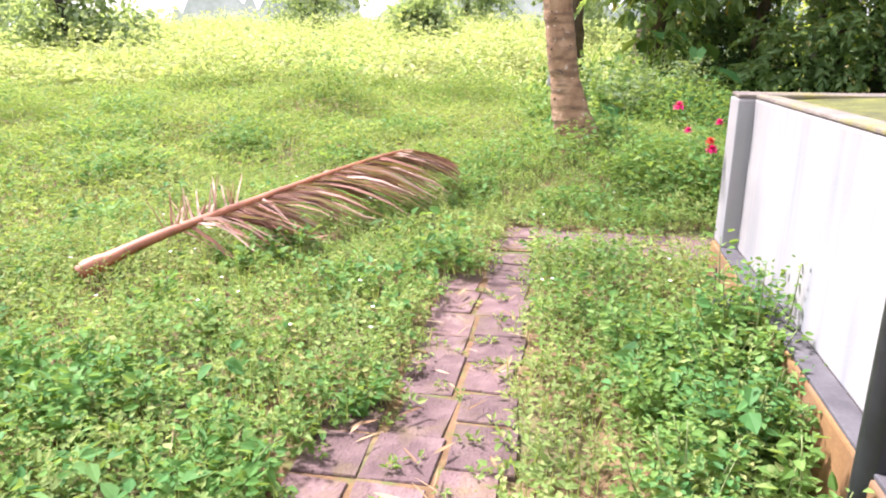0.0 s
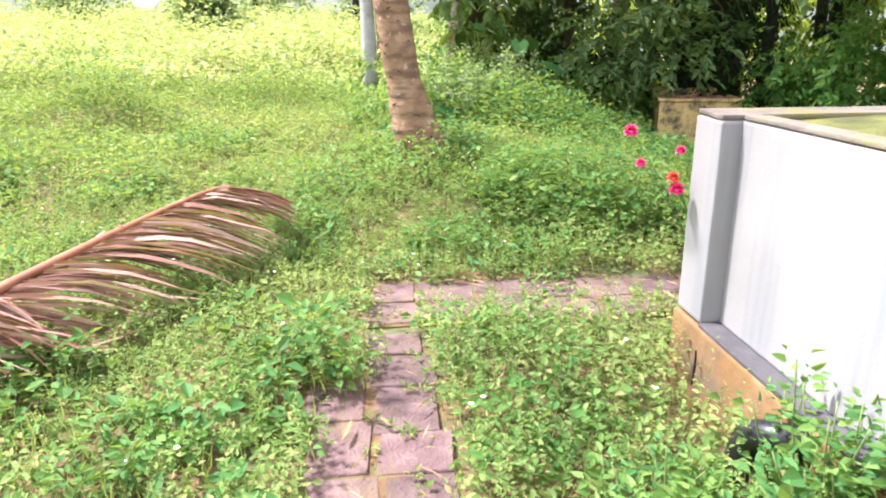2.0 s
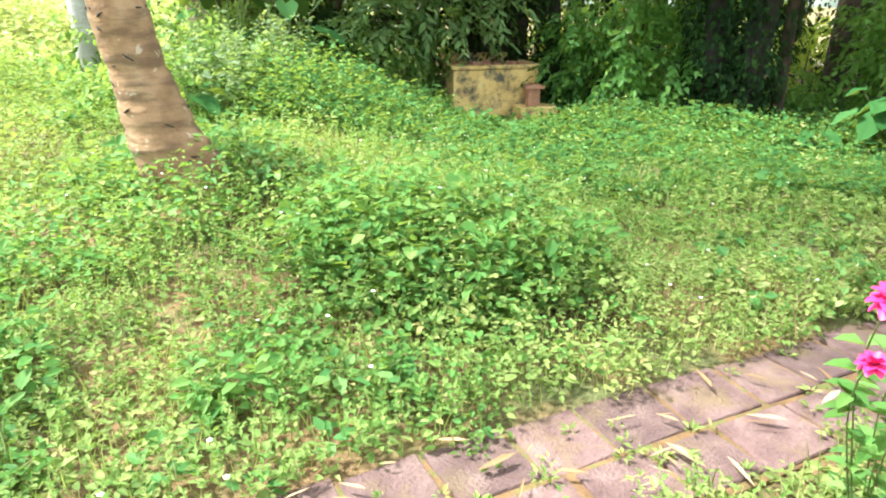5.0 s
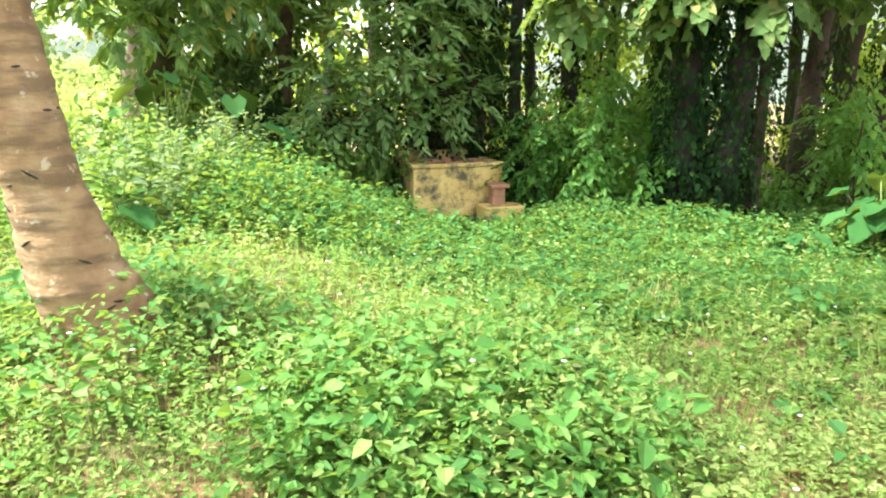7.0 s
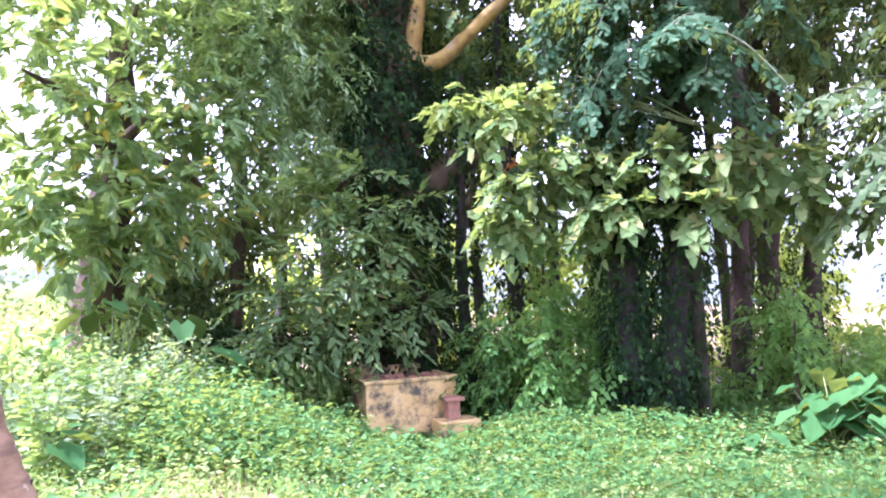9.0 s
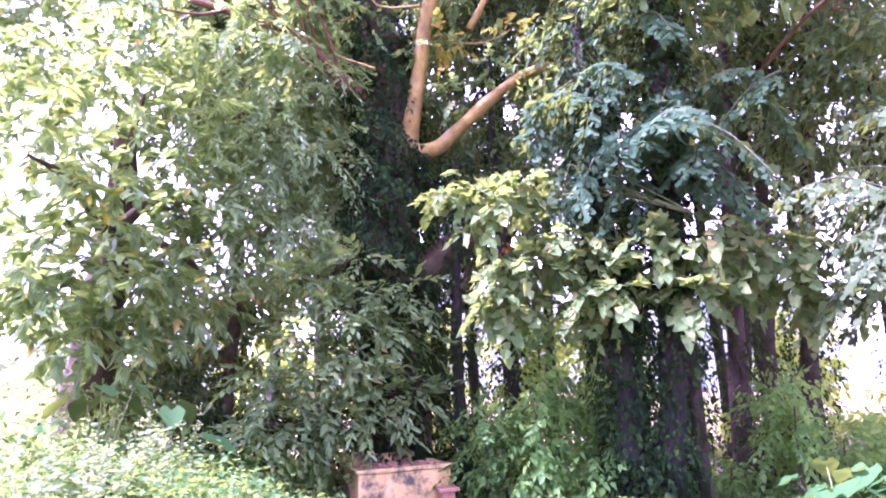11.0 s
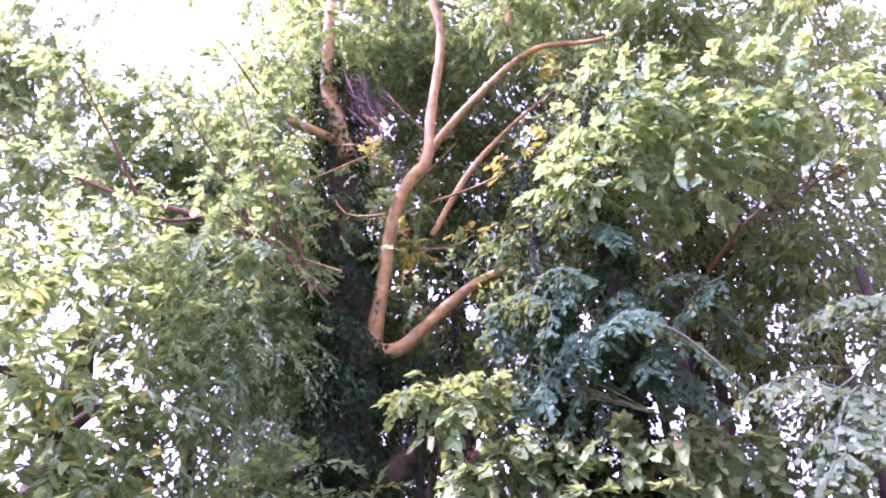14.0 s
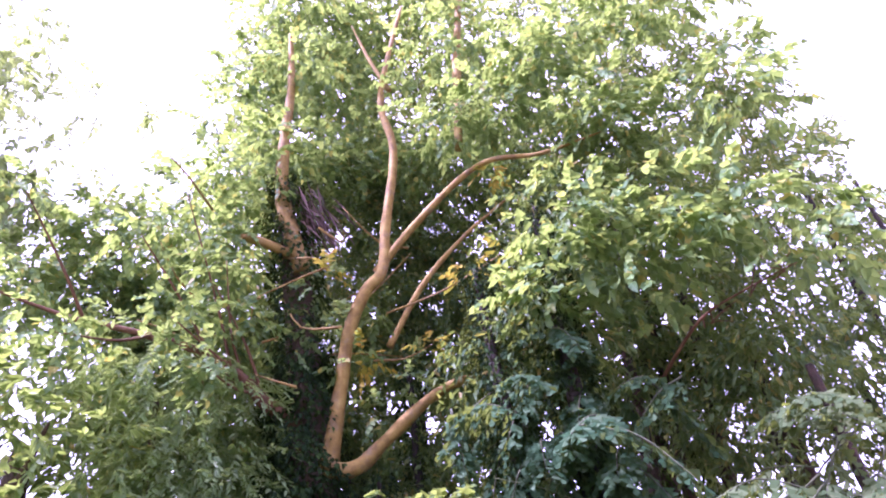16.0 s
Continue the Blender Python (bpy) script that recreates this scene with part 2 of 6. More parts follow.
M_STEM = plain("green_stem", [(0.3, (0.1, 0.15, 0.04)), (0.7, (0.2, 0.24, 0.08))], 20.0, 80.0, 0.6, 0.2, 0.002)
M_STALK = plain("dull_green_stalk", [(0.3, (0.05, 0.065, 0.03)), (0.7, (0.1, 0.115, 0.05))], 20.0, 80.0, 0.7, 0.2, 0.002)
M_PALE = plain("pale_grey_bark", [(0.3, (0.3, 0.29, 0.27)), (0.6, (0.42, 0.41, 0.39)), (0.75, (0.52, 0.51, 0.48))], 5.0, 50.0, 0.9, 0.6, 0.01, (0.2, 0.19, 0.16), 3.0, 0.55, 0.7)
M_PINK = plain("pink_petal", [(0.3, (0.75, 0.02, 0.16)), (0.7, (0.9, 0.05, 0.28))], 30.0, 90.0, 0.5, 0.2, 0.002)
M_RED = plain("red_petal", [(0.3, (0.7, 0.03, 0.03)), (0.7, (0.85, 0.1, 0.06))], 30.0, 90.0, 0.5, 0.2, 0.002)
M_WHITE_PETAL = plain("white_petal", [(0.3, (0.7, 0.7, 0.65)), (0.7, (0.85, 0.85, 0.8))], 30.0, 90.0, 0.5, 0.1, 0.002)


def vary_by_piece(m, low=0.6):
    """Lets each piece of a paving be a little darker or lighter than the next."""
    nt = m.node_tree
    p = nt.nodes["Principled BSDF"]
    link = p.inputs["Base Color"].links[0]
    was = link.from_socket
    info = nt.nodes.new("ShaderNodeObjectInfo")
    tone = ramp(nt, info.outputs["Random"], [(0.0, (low, low, low)), (1.0, (1.0, 1.0, 1.0))])
    nt.links.new(mixed(nt, 1.0, was, tone, "MULTIPLY"), p.inputs["Base Color"])


vary_by_piece(M_PAVER)


def lime_wall():
    """White limewash with grey runs below the top edge."""
    m, nt, p = mat("limewashed_plaster")
    g = nt.nodes.new("ShaderNodeNewGeometry")
    mp = nt.nodes.new("ShaderNodeMapping")
    mp.inputs["Scale"].default_value = (5.5, 5.5, 0.45)
    nt.links.new(g.outputs["Position"], mp.inputs["Vector"])
    runs = noise_node(nt, 1.0, 5.0, 0.6, mp.outputs[0])
    col = ramp(nt, noise_node(nt, 2.0, 5.0), [(0.3, (0.25, 0.246, 0.24)), (0.7, (0.305, 0.298, 0.286))])
    col = mixed(nt, calc(nt, "MULTIPLY", spread(nt, runs, 0.45, 0.66), 0.65), col, (0.165, 0.185, 0.21))
    sep = nt.nodes.new("ShaderNodeSeparateXYZ")
    nt.links.new(g.outputs["Position"], sep.inputs[0])
    top = spread(nt, calc(nt, "ADD", sep.outputs["Z"], calc(nt, "MULTIPLY", runs, 0.5)), 1.38, 1.5)
    col = mixed(nt, calc(nt, "MULTIPLY", top, 0.75), col, (0.24, 0.2, 0.17))
    nt.links.new(col, p.inputs["Base Color"])
    p.inputs["Roughness"].default_value = 0.85
    bump(nt, p, noise_node(nt, 60.0, 5.0), 0.25, 0.004)
    return m


M_LIME = lime_wall()
M_RIM = plain("weathered_rim", [(0.3, (0.13, 0.105, 0.085)), (0.55, (0.21, 0.18, 0.15)), (0.75, (0.3, 0.27, 0.235))], 6.0, 50.0, 0.9, 0.6, 0.008, (0.17, 0.15, 0.045), 3.0, 0.5, 0.64)


def palm_bark():
    """Grey-brown palm bark with ring scars."""
    m, nt, p = mat("palm_bark")
    g = nt.nodes.new("ShaderNodeNewGeometry")
    mp = nt.nodes.new("ShaderNodeMapping")
    mp.inputs["Scale"].default_value = (2.0, 2.0, 9.0)
    nt.links.new(g.outputs["Position"], mp.inputs["Vector"])
    rings = noise_node(nt, 1.6, 3.0, 0.5, mp.outputs[0])
    col = ramp(nt, noise_node(nt, 5.0, 6.0), [(0.3, (0.15, 0.08, 0.04)), (0.55, (0.27, 0.165, 0.09)), (0.75, (0.37, 0.26, 0.165))])
    col = mixed(nt, calc(nt, "MULTIPLY", spread(nt, rings, 0.5, 0.6), 0.65), col, (0.1, 0.06, 0.035))
    lich = spread(nt, noise_node(nt, 14.0, 4.0), 0.62, 0.68)
    col = mixed(nt, calc(nt, "MULTIPLY", lich, 0.5), col, (0.55, 0.48, 0.38))
    nt.links.new(col, p.inputs["Base Color"])
    p.inputs["Roughness"].default_value = 0.9
    bump(nt, p, calc(nt, "ADD", rings, calc(nt, "MULTIPLY", noise_node(nt, 50.0, 4.0), 0.4)), 0.8, 0.02)
    return m


M_PALM = palm_bark()


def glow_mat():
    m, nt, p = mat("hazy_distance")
    # emission stands in for hazy daylight on the far trees
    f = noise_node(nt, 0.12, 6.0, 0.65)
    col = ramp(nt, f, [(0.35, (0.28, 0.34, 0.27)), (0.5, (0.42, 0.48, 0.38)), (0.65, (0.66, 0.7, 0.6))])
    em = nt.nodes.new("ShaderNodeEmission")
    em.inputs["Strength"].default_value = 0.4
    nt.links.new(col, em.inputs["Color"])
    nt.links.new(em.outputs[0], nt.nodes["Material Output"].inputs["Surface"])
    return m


M_HAZE = glow_mat()


# ---- building helpers ----
def L(u, v, z=0.0):
    """A place in the garden's own axes: u along the path, v to its right."""
    return Vector((0.191 * u + 0.982 * v, 0.982 * u - 0.191 * v, z))


def step(a, b, x):
    k = np.clip((x - a) / (b - a), 0, 1)
    return k * k * (3 - 2 * k)


def ground(x, y):
    """Height of the ground."""
    d = 0.766 * x + 0.643 * y
    q = 0.82 * x - 0.3 * y
    dip = -0.6 * step(6.5, 13.5, d) * step(-1.5, 2.0, q)
    rise = 0.16 * step(6.0, 9.0, y) * (1 - step(-0.5, 2.5, q)) + 0.052 * np.maximum(0, np.minimum(y, 60) - 10) * (1 - step(-5.5, -0.5, q))
    lump = 0.05 * np.sin(1.3 * x + 0.5) * np.sin(1.1 * y + 1.0) * step(6.0, 8.0, y)
    foot = 0.2 * np.exp(-((x - 1.72) ** 2 + (y - 8.1) ** 2) / 1.1)
    return dip + rise + lump + foot


def mesh_object(name, verts, quads, material, parent=None, label="", smooth=False):
    """One mesh object from an array of corners and an array of four-cornered faces."""
    me = bpy.data.meshes.new(name)
    verts, quads = np.asarray(verts, dtype=np.float32), np.asarray(quads, dtype=np.int32)
    me.vertices.add(len(verts))
    me.vertices.foreach_set("co", verts.ravel())
    n, k = quads.shape
    me.loops.add(n * k)
    me.loops.foreach_set("vertex_index", quads.ravel())
    me.polygons.add(n)
    me.polygons.foreach_set("loop_start", np.arange(0, n * k, k, dtype=np.int32))
    me.polygons.foreach_set("use_smooth", np.full(n, smooth))
    me.update(calc_edges=True)
    me.materials.append(material)
    ob = new(name, me)
    ob.parent = parent
    if label:
        tagged(ob, label)
    return ob


def part(name, bm, material, parent=None, label="", smooth=False):
    me = bpy.data.meshes.new(name)
    bm.to_mesh(me)
    bm.free()
    me.materials.append(material)
    if smooth:
        me.polygons.foreach_set("use_smooth", np.ones(len(me.polygons), dtype=bool))
    ob = new(name, me)
    ob.parent = parent
    if label:
        tagged(ob, label)
    return ob


def thing(name, label, category, at=(0, 0, 0), group="", kind=""):
    ob = new(name)
    ob.location = at
    ob.empty_display_size = 0.1
    return tagged(ob, label, category, group, kind)


def block(bm, corners_low, z0, z1, inset=0.0):
    """A prism over a four-cornered plan."""
    lo = [bm.verts.new((c[0], c[1], z0)) for c in corners_low]
    mid = sum((Vector((c[0], c[1], 0)) for c in corners_low), Vector()) / len(corners_low)
    hi = [bm.verts.new((c[0] + (mid.x - c[0]) * inset, c[1] + (mid.y - c[1]) * inset, z1)) for c in corners_low]
    n = len(lo)
    for i in range(n):
        bm.faces.new((lo[i], lo[(i + 1) % n], hi[(i + 1) % n], hi[i]))
    bm.faces.new(hi)
    bm.faces.new(lo[::-1])
    bmesh.ops.recalc_face_normals(bm, faces=bm.faces)


def worn(bm, width=0.01, cuts=0, rough=0.0, seed=0):
    bmesh.ops.bevel(bm, geom=bm.edges[:], offset=width, segments=2, affect="EDGES", profile=0.6)
    if cuts:
        bmesh.ops.subdivide_edges(bm, edges=[e for e in bm.edges if e.calc_length() > 0.1], cuts=cuts, use_grid_fill=True)
    if rough:
        for v in bm.verts:
            v.co += noise.noise_vector(v.co * 6 + Vector((seed * 3.1, 0, 0))) * rough


def plan(u0, u1, v0, v1):
    return [L(u0, v0), L(u1, v0), L(u1, v1), L(u0, v1)]


def tube_arrays(points, radii, sides=10, seed=0, lump=0.0, per=6):
    """Rings round a smooth curve through the points."""
    pts = [Vector(p) for p in points]
    fine, rad = [], []
    for i in range(len(pts) - 1):
        p0, p1, p2, p3 = pts[max(i - 1, 0)], pts[i], pts[i + 1], pts[min(i + 2, len(pts) - 1)]
        for k in range(per):
            s = k / per
            fine.append(0.5 * (2 * p1 + (p2 - p0) * s + (2 * p0 - 5 * p1 + 4 * p2 - p3) * s * s + (3 * p1 - p0 - 3 * p2 + p3) * s ** 3))
            rad.append(radii[i] * (1 - s) + radii[i + 1] * s)
    fine.append(pts[-1])
    rad.append(radii[-1])
    verts, side = [], Vector((1, 0.3, 0.1)).normalized()
    for i, (p, r) in enumerate(zip(fine, rad)):
        d = (fine[min(i + 1, len(fine) - 1)] - fine[max(i - 1, 0)]).normalized()
        side = (side - d * side.dot(d)).normalized()
        up = d.cross(side)
        for k in range(sides):
            a = 2 * math.pi * k / sides
            w = side * math.cos(a) + up * math.sin(a)
            q = p + w * r
            if lump:
                q += w * r * lump * noise.noise(q * 2.5 + Vector((seed * 7.3, 0, 0)))
            verts.append(q)
    quads = [(i * sides + k, i * sides + (k + 1) % sides, (i + 1) * sides + (k + 1) % sides, (i + 1) * sides + k) for i in range(len(fine) - 1) for k in range(sides)]
    return np.array([tuple(v) for v in verts]), np.array(quads)


def tube(name, points, radii, material, parent=None, sides=10, label="", seed=0, lump=0.0, per=6):
    v, q = tube_arrays(points, radii, sides, seed, lump, per)
    # close the ends with rings drawn to a point
    n = len(v)
    v = np.vstack([v, np.repeat(v[:sides].mean(0)[None], sides, 0), np.repeat(v[-sides:].mean(0)[None], sides, 0)])
    k = np.arange(sides)
    j = (k + 1) % sides
    q = np.vstack([q, np.stack([n + k, n + j, j, k], 1), np.stack([n - sides + k, n - sides + j, n + sides + j, n + sides + k], 1)])
    return mesh_object(name, v, q, material, parent, label, True)


def unit(a):
    return a / np.maximum(np.linalg.norm(a, axis=1, keepdims=True), 1e-9)


def leaf_arrays(at, way, up, length, width, fold=0.25, droop=0.15, full=True, heart=False):
    """Folded leaves: at base points, pointing along way, facing up. Full leaves have six corners, others four; heart-shaped ones are broadest near the stalk."""
    way = unit(way)
    side = unit(np.cross(way, up))
    up = np.cross(side, way)
    ln, wd = length[:, None], width[:, None]
    tip = at + way * ln - up * ln * droop
    if full:
        (f1, w1), (f2, w2) = ((0.17, 0.48), (0.55, 0.35)) if heart else ((0.3, 0.5), (0.68, 0.38))
        l1 = at + way * ln * f1 + side * wd * w1 + up * wd * fold
        l2 = at + way * ln * f2 + side * wd * w2 + up * wd * (fold - 0.1) - up * ln * droop * 0.4
        r1 = at + way * ln * f1 - side * wd * w1 + up * wd * fold
        r2 = at + way * ln * f2 - side * wd * w2 + up * wd * (fold - 0.1) - up * ln * droop * 0.4
        v = np.stack([at, l1, l2, tip, r2, r1], 1).reshape(-1, 3)
        i = np.arange(len(at))[:, None] * 6
        q = np.concatenate([i + np.array([[0, 3, 2, 1]]), i + np.array([[0, 5, 4, 3]])], 0)
    else:
        l1 = at + way * ln * 0.45 + side * wd * 0.5 + up * wd * fold
        r1 = at + way * ln * 0.45 - side * wd * 0.5 + up * wd * fold
        v = np.stack([at, r1, tip, l1], 1).reshape(-1, 3)
        q = np.arange(len(at))[:, None] * 4 + np.array([[0, 1, 2, 3]])
    return v, q


def joined(parts):
    vs, qs, n = [], [], 0
    for v, q in parts:
        vs.append(v)
        qs.append(q + n)
        n += len(v)
    return np.concatenate(vs), np.concatenate(qs)


# ---- ground, distance ----
def build_ground():
    near = np.concatenate([np.linspace(-600, -60, 12), np.linspace(-50, -12, 14), np.linspace(-10, 16, 105), np.linspace(18, 60, 16), np.linspace(80, 600, 10)])
    ys = np.concatenate([np.linspace(-600, -40, 10), np.linspace(-30, -3, 8), np.linspace(-2, 20, 89), np.linspace(21, 70, 30), np.linspace(90, 900, 12)])
    gx, gy = np.meshgrid(near, ys)
    gz = ground(gx, gy) - 0.02 + 0.015 * np.sin(gx * 5.1) * np.cos(gy * 4.3)
    v = np.stack([gx, gy, gz], -1).reshape(-1, 3)
    w, h = len(near), len(ys)
    i = (np.arange(h - 1)[:, None] * w + np.arange(w - 1)[None, :]).ravel()
    q = np.stack([i, i + 1, i + w + 1, i + w], 1)
    ob = mesh_object("ground", v, q, M_SOIL, smooth=True)
    return tagged(ob, "brown mossy soil ground under low weeds and grass", "ground", kind="structure")


build_ground()


def build_backdrop():
    """A glowing backdrop for the far trees and their haze, over sixty metres away, all round."""
    rng = np.random.default_rng(5)
    n = 720
    a = np.linspace(0, 2 * math.pi, n, endpoint=False)
    top = 9 + 4 * np.sin(a * 7 + 1) + 3 * np.sin(a * 17) + 2 * np.sin(a * 41 + 2) + rng.normal(0, 0.8, n)
    x, y = 95 * np.sin(a), 95 * np.cos(a)
    v = np.concatenate([np.stack([x, y, np.full(n, -6.0)], 1), np.stack([x, y, np.maximum(top, 3)], 1)])
    k = np.arange(n)
    j = (k + 1) % n
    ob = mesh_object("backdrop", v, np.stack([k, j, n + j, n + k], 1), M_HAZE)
    tagged(ob, "glowing pale backdrop for distant trees, haze put into its colour", "distance", kind="structure")


build_backdrop()


# ---- paved path ----
def build_paths():
    rng = random.Random(11)
    path = thing("pavement", "narrow path of worn reddish cement pavers with weedy joints", "path", kind="structure")
    shapes = []
    for s in range(6):
        bm = bmesh.new()
        c = [Vector((x + rng.uniform(-0.045, 0.045), y + rng.uniform(-0.045, 0.045))) for x, y in ((-0.5, -0.5), (0.5, -0.5), (0.5, 0.5), (-0.5, 0.5))]
        block(bm, c, -0.16, 0.0, 0.0)
        bmesh.ops.bevel(bm, geom=[e for e in bm.edges if max(v.co.z for v in e.verts) > -0.05], offset=0.022, segments=2, affect="EDGES", profile=0.5)
        for v in bm.verts:
            v.co.z += 0.012 * noise.noise(Vector((v.co.x * 3 + s * 9, v.co.y * 3, 0)))
        me = bpy.data.meshes.new("paver")
        bm.to_mesh(me)
        bm.free()
        me.materials.append(M_PAVER)
        shapes.append(me)

    def paver(u0, u1, v0, v1, z=0.003):
        ob = new("paver", rng.choice(shapes))
        c = L((u0 + u1) / 2, (v0 + v1) / 2, z - 0.004 + rng.uniform(-0.003, 0.004))
        turn = Euler((radians(rng.uniform(-1.2, 1.2)), radians(rng.uniform(-1.2, 1.2)), radians(-11 + rng.uniform(-3, 3))))
        ob.matrix_world = Matrix.LocRotScale(c, turn, (abs(v1 - v0) - 0.014, abs(u1 - u0) - 0.014, 1))
        ob.parent = path

    # main strip: right column runs the whole way, left columns stop short of the turning
    def edge(u):
        return -0.18 - 0.035 * max(0, min(u - 2.0, 2.2)), 0.24 + 0.03 * max(0, min(u - 2.0, 3))

    u = 0.4
    while u < 4.7:
        d = rng.uniform(0.24, 0.38)
        right, wide = edge(u)
        paver(u, min(u + d, 4.8), right - wide, right + rng.uniform(-0.02, 0.02))
        u += d
    u = 0.3
    while u < 4.0:
        d = rng.uniform(0.22, 0.4)
        right, wide = edge(u)
        paver(u, u + d, right - wide - rng.uniform(0.24, 0.3), right - wide - 0.008)
        u += d
    u = 0.45
    while u < 2.3:
        d = rng.uniform(0.25, 0.35)
        right, wide = edge(u)
        paver(u, u + d, right - wide - 0.54, right - wide - 0.29)
        u += d
    for corners in ([L(0.3, -1.0), L(2.35, -1.0), L(2.35, -0.2), L(0.3, -0.19)], [L(2.35, -0.76), L(4.1, -0.82), L(4.85, -0.6), L(2.35, -0.2)], [L(4.81, -0.6), L(5.42, -0.6), L(5.36, 3.4), L(4.77, 3.4)]):
        bm = bmesh.new()
        block(bm, corners, -0.2, -0.011)
        part("joint_soil", bm, M_JOINT, path, "ochre soil and moss between the pavers")
    for row, (a, b) in enumerate(((4.83, 5.12), (5.13, 5.44))):
        v = -0.6 + 0.05 * row
        while v < 3.6:
            d = rng.uniform(0.25, 0.38)
            slope = -0.02 * v
            paver(a + slope, b + slope, v, v + d)
            v += d


# ---- wall, plinth and raised bed ----
U_END, V_FACE, TOP, SILL = 4.10, 0.815, 1.19, 0.345


def box_part(name, u0, u1, v0, v1, z0, z1, material, parent, label="", bevel=0.012, rough=0.0025):
    bm = bmesh.new()
    block(bm, plan(u0, u1, v0, v1), z0, z1)
    worn(bm, bevel, 3, rough, int(u0 * 10))
    return part(name, bm, material, parent, label)


def build_wall():
    w = thing("wall_east", "low whitewashed wall with a weathered mossy top", "wall", L(2, 1.2), kind="structure")
    w.location = (0, 0, 0)
    box_part("panel", -4.0, U_END - 0.20, V_FACE + 0.085, V_FACE + 0.195, SILL, TOP - 0.02, M_LIME, w)
    box_part("end_panel", U_END - 0.20, U_END - 0.02, V_FACE + 0.2, V_FACE + 2.6, SILL, TOP - 0.02, M_LIME, w)
    box_part("pilaster", U_END - 0.215, U_END, V_FACE, V_FACE + 0.22, SILL, TOP - 0.02, M_LIME, w)
    for i, u in enumerate((-1.3,)):
        box_part("pilaster", u, u + 0.22, V_FACE, V_FACE + 0.084, SILL, TOP - 0.02, M_LIME, w)
    box_part("coping", -4.0, U_END - 0.214, V_FACE + 0.088, V_FACE + 0.2, TOP - 0.018, TOP, M_RIM, w, "stained and chipped coping", 0.006, 0.012)
    box_part("coping", U_END - 0.212, U_END - 0.003, V_FACE + 0.003, V_FACE + 2.6, TOP - 0.018, TOP + 0.002, M_RIM, w, "stained and chipped coping", 0.006, 0.012)
    box_part("plinth", -4.0, U_END + 0.01, V_FACE - 0.012, V_FACE + 2.6, -0.25, SILL - 0.012, M_TAN, w, "ochre plastered plinth with stains")
    box_part("ledge", -4.0, U_END - 0.216, V_FACE - 0.006, V_FACE + 0.084, SILL - 0.010, SILL + 0.006, M_GREY, w, "grey cement ledge", 0.004, 0.001)
    bed = box_part("moss_bed", -4.0, U_END - 0.205, V_FACE + 0.205, V_FACE + 2.6, SILL, TOP - 0.012, M_MOSS, None, "", 0.03, 0.03)
    tagged(bed, "bed of yellow-green moss and soil inside the wall top", "moss", kind="structure")
    # a short crack in the plinth beside the corner
    crack = tube("crack", [L(3.86, V_FACE - 0.014, 0.24), L(3.855, V_FACE - 0.014, 0.17), L(3.865, V_FACE - 0.014, 0.08)], [0.004, 0.006, 0.003], M_BLACK, w, 5)


build_wall()


def build_pipes():
    p = thing("drain_pipe", "black plastic drain pipe bent out of the plinth", "pipe")
    tube("pipe", [L(3.13, V_FACE + 0.02, 0.26), L(3.18, V_FACE - 0.07, 0.27), L(3.27, V_FACE - 0.11, 0.21), L(3.31, V_FACE - 0.12, 0.0)], [0.048] * 4, M_BLACK, p, 14)
    tube("collar", [L(3.14, V_FACE + 0.0, 0.262), L(3.16, V_FACE - 0.05, 0.268)], [0.06, 0.06], M_BLACK, p, 14)
    d = thing("downpipe", "black plastic downpipe standing beside the white wall", "pipe")
    tube("pipe", [L(1.78, V_FACE + 0.012, -0.1), L(1.78, V_FACE + 0.012, 0.6), L(1.78, V_FACE + 0.012, 1.25)], [0.05] * 3, M_BLACK, d, 16)


build_pipes()


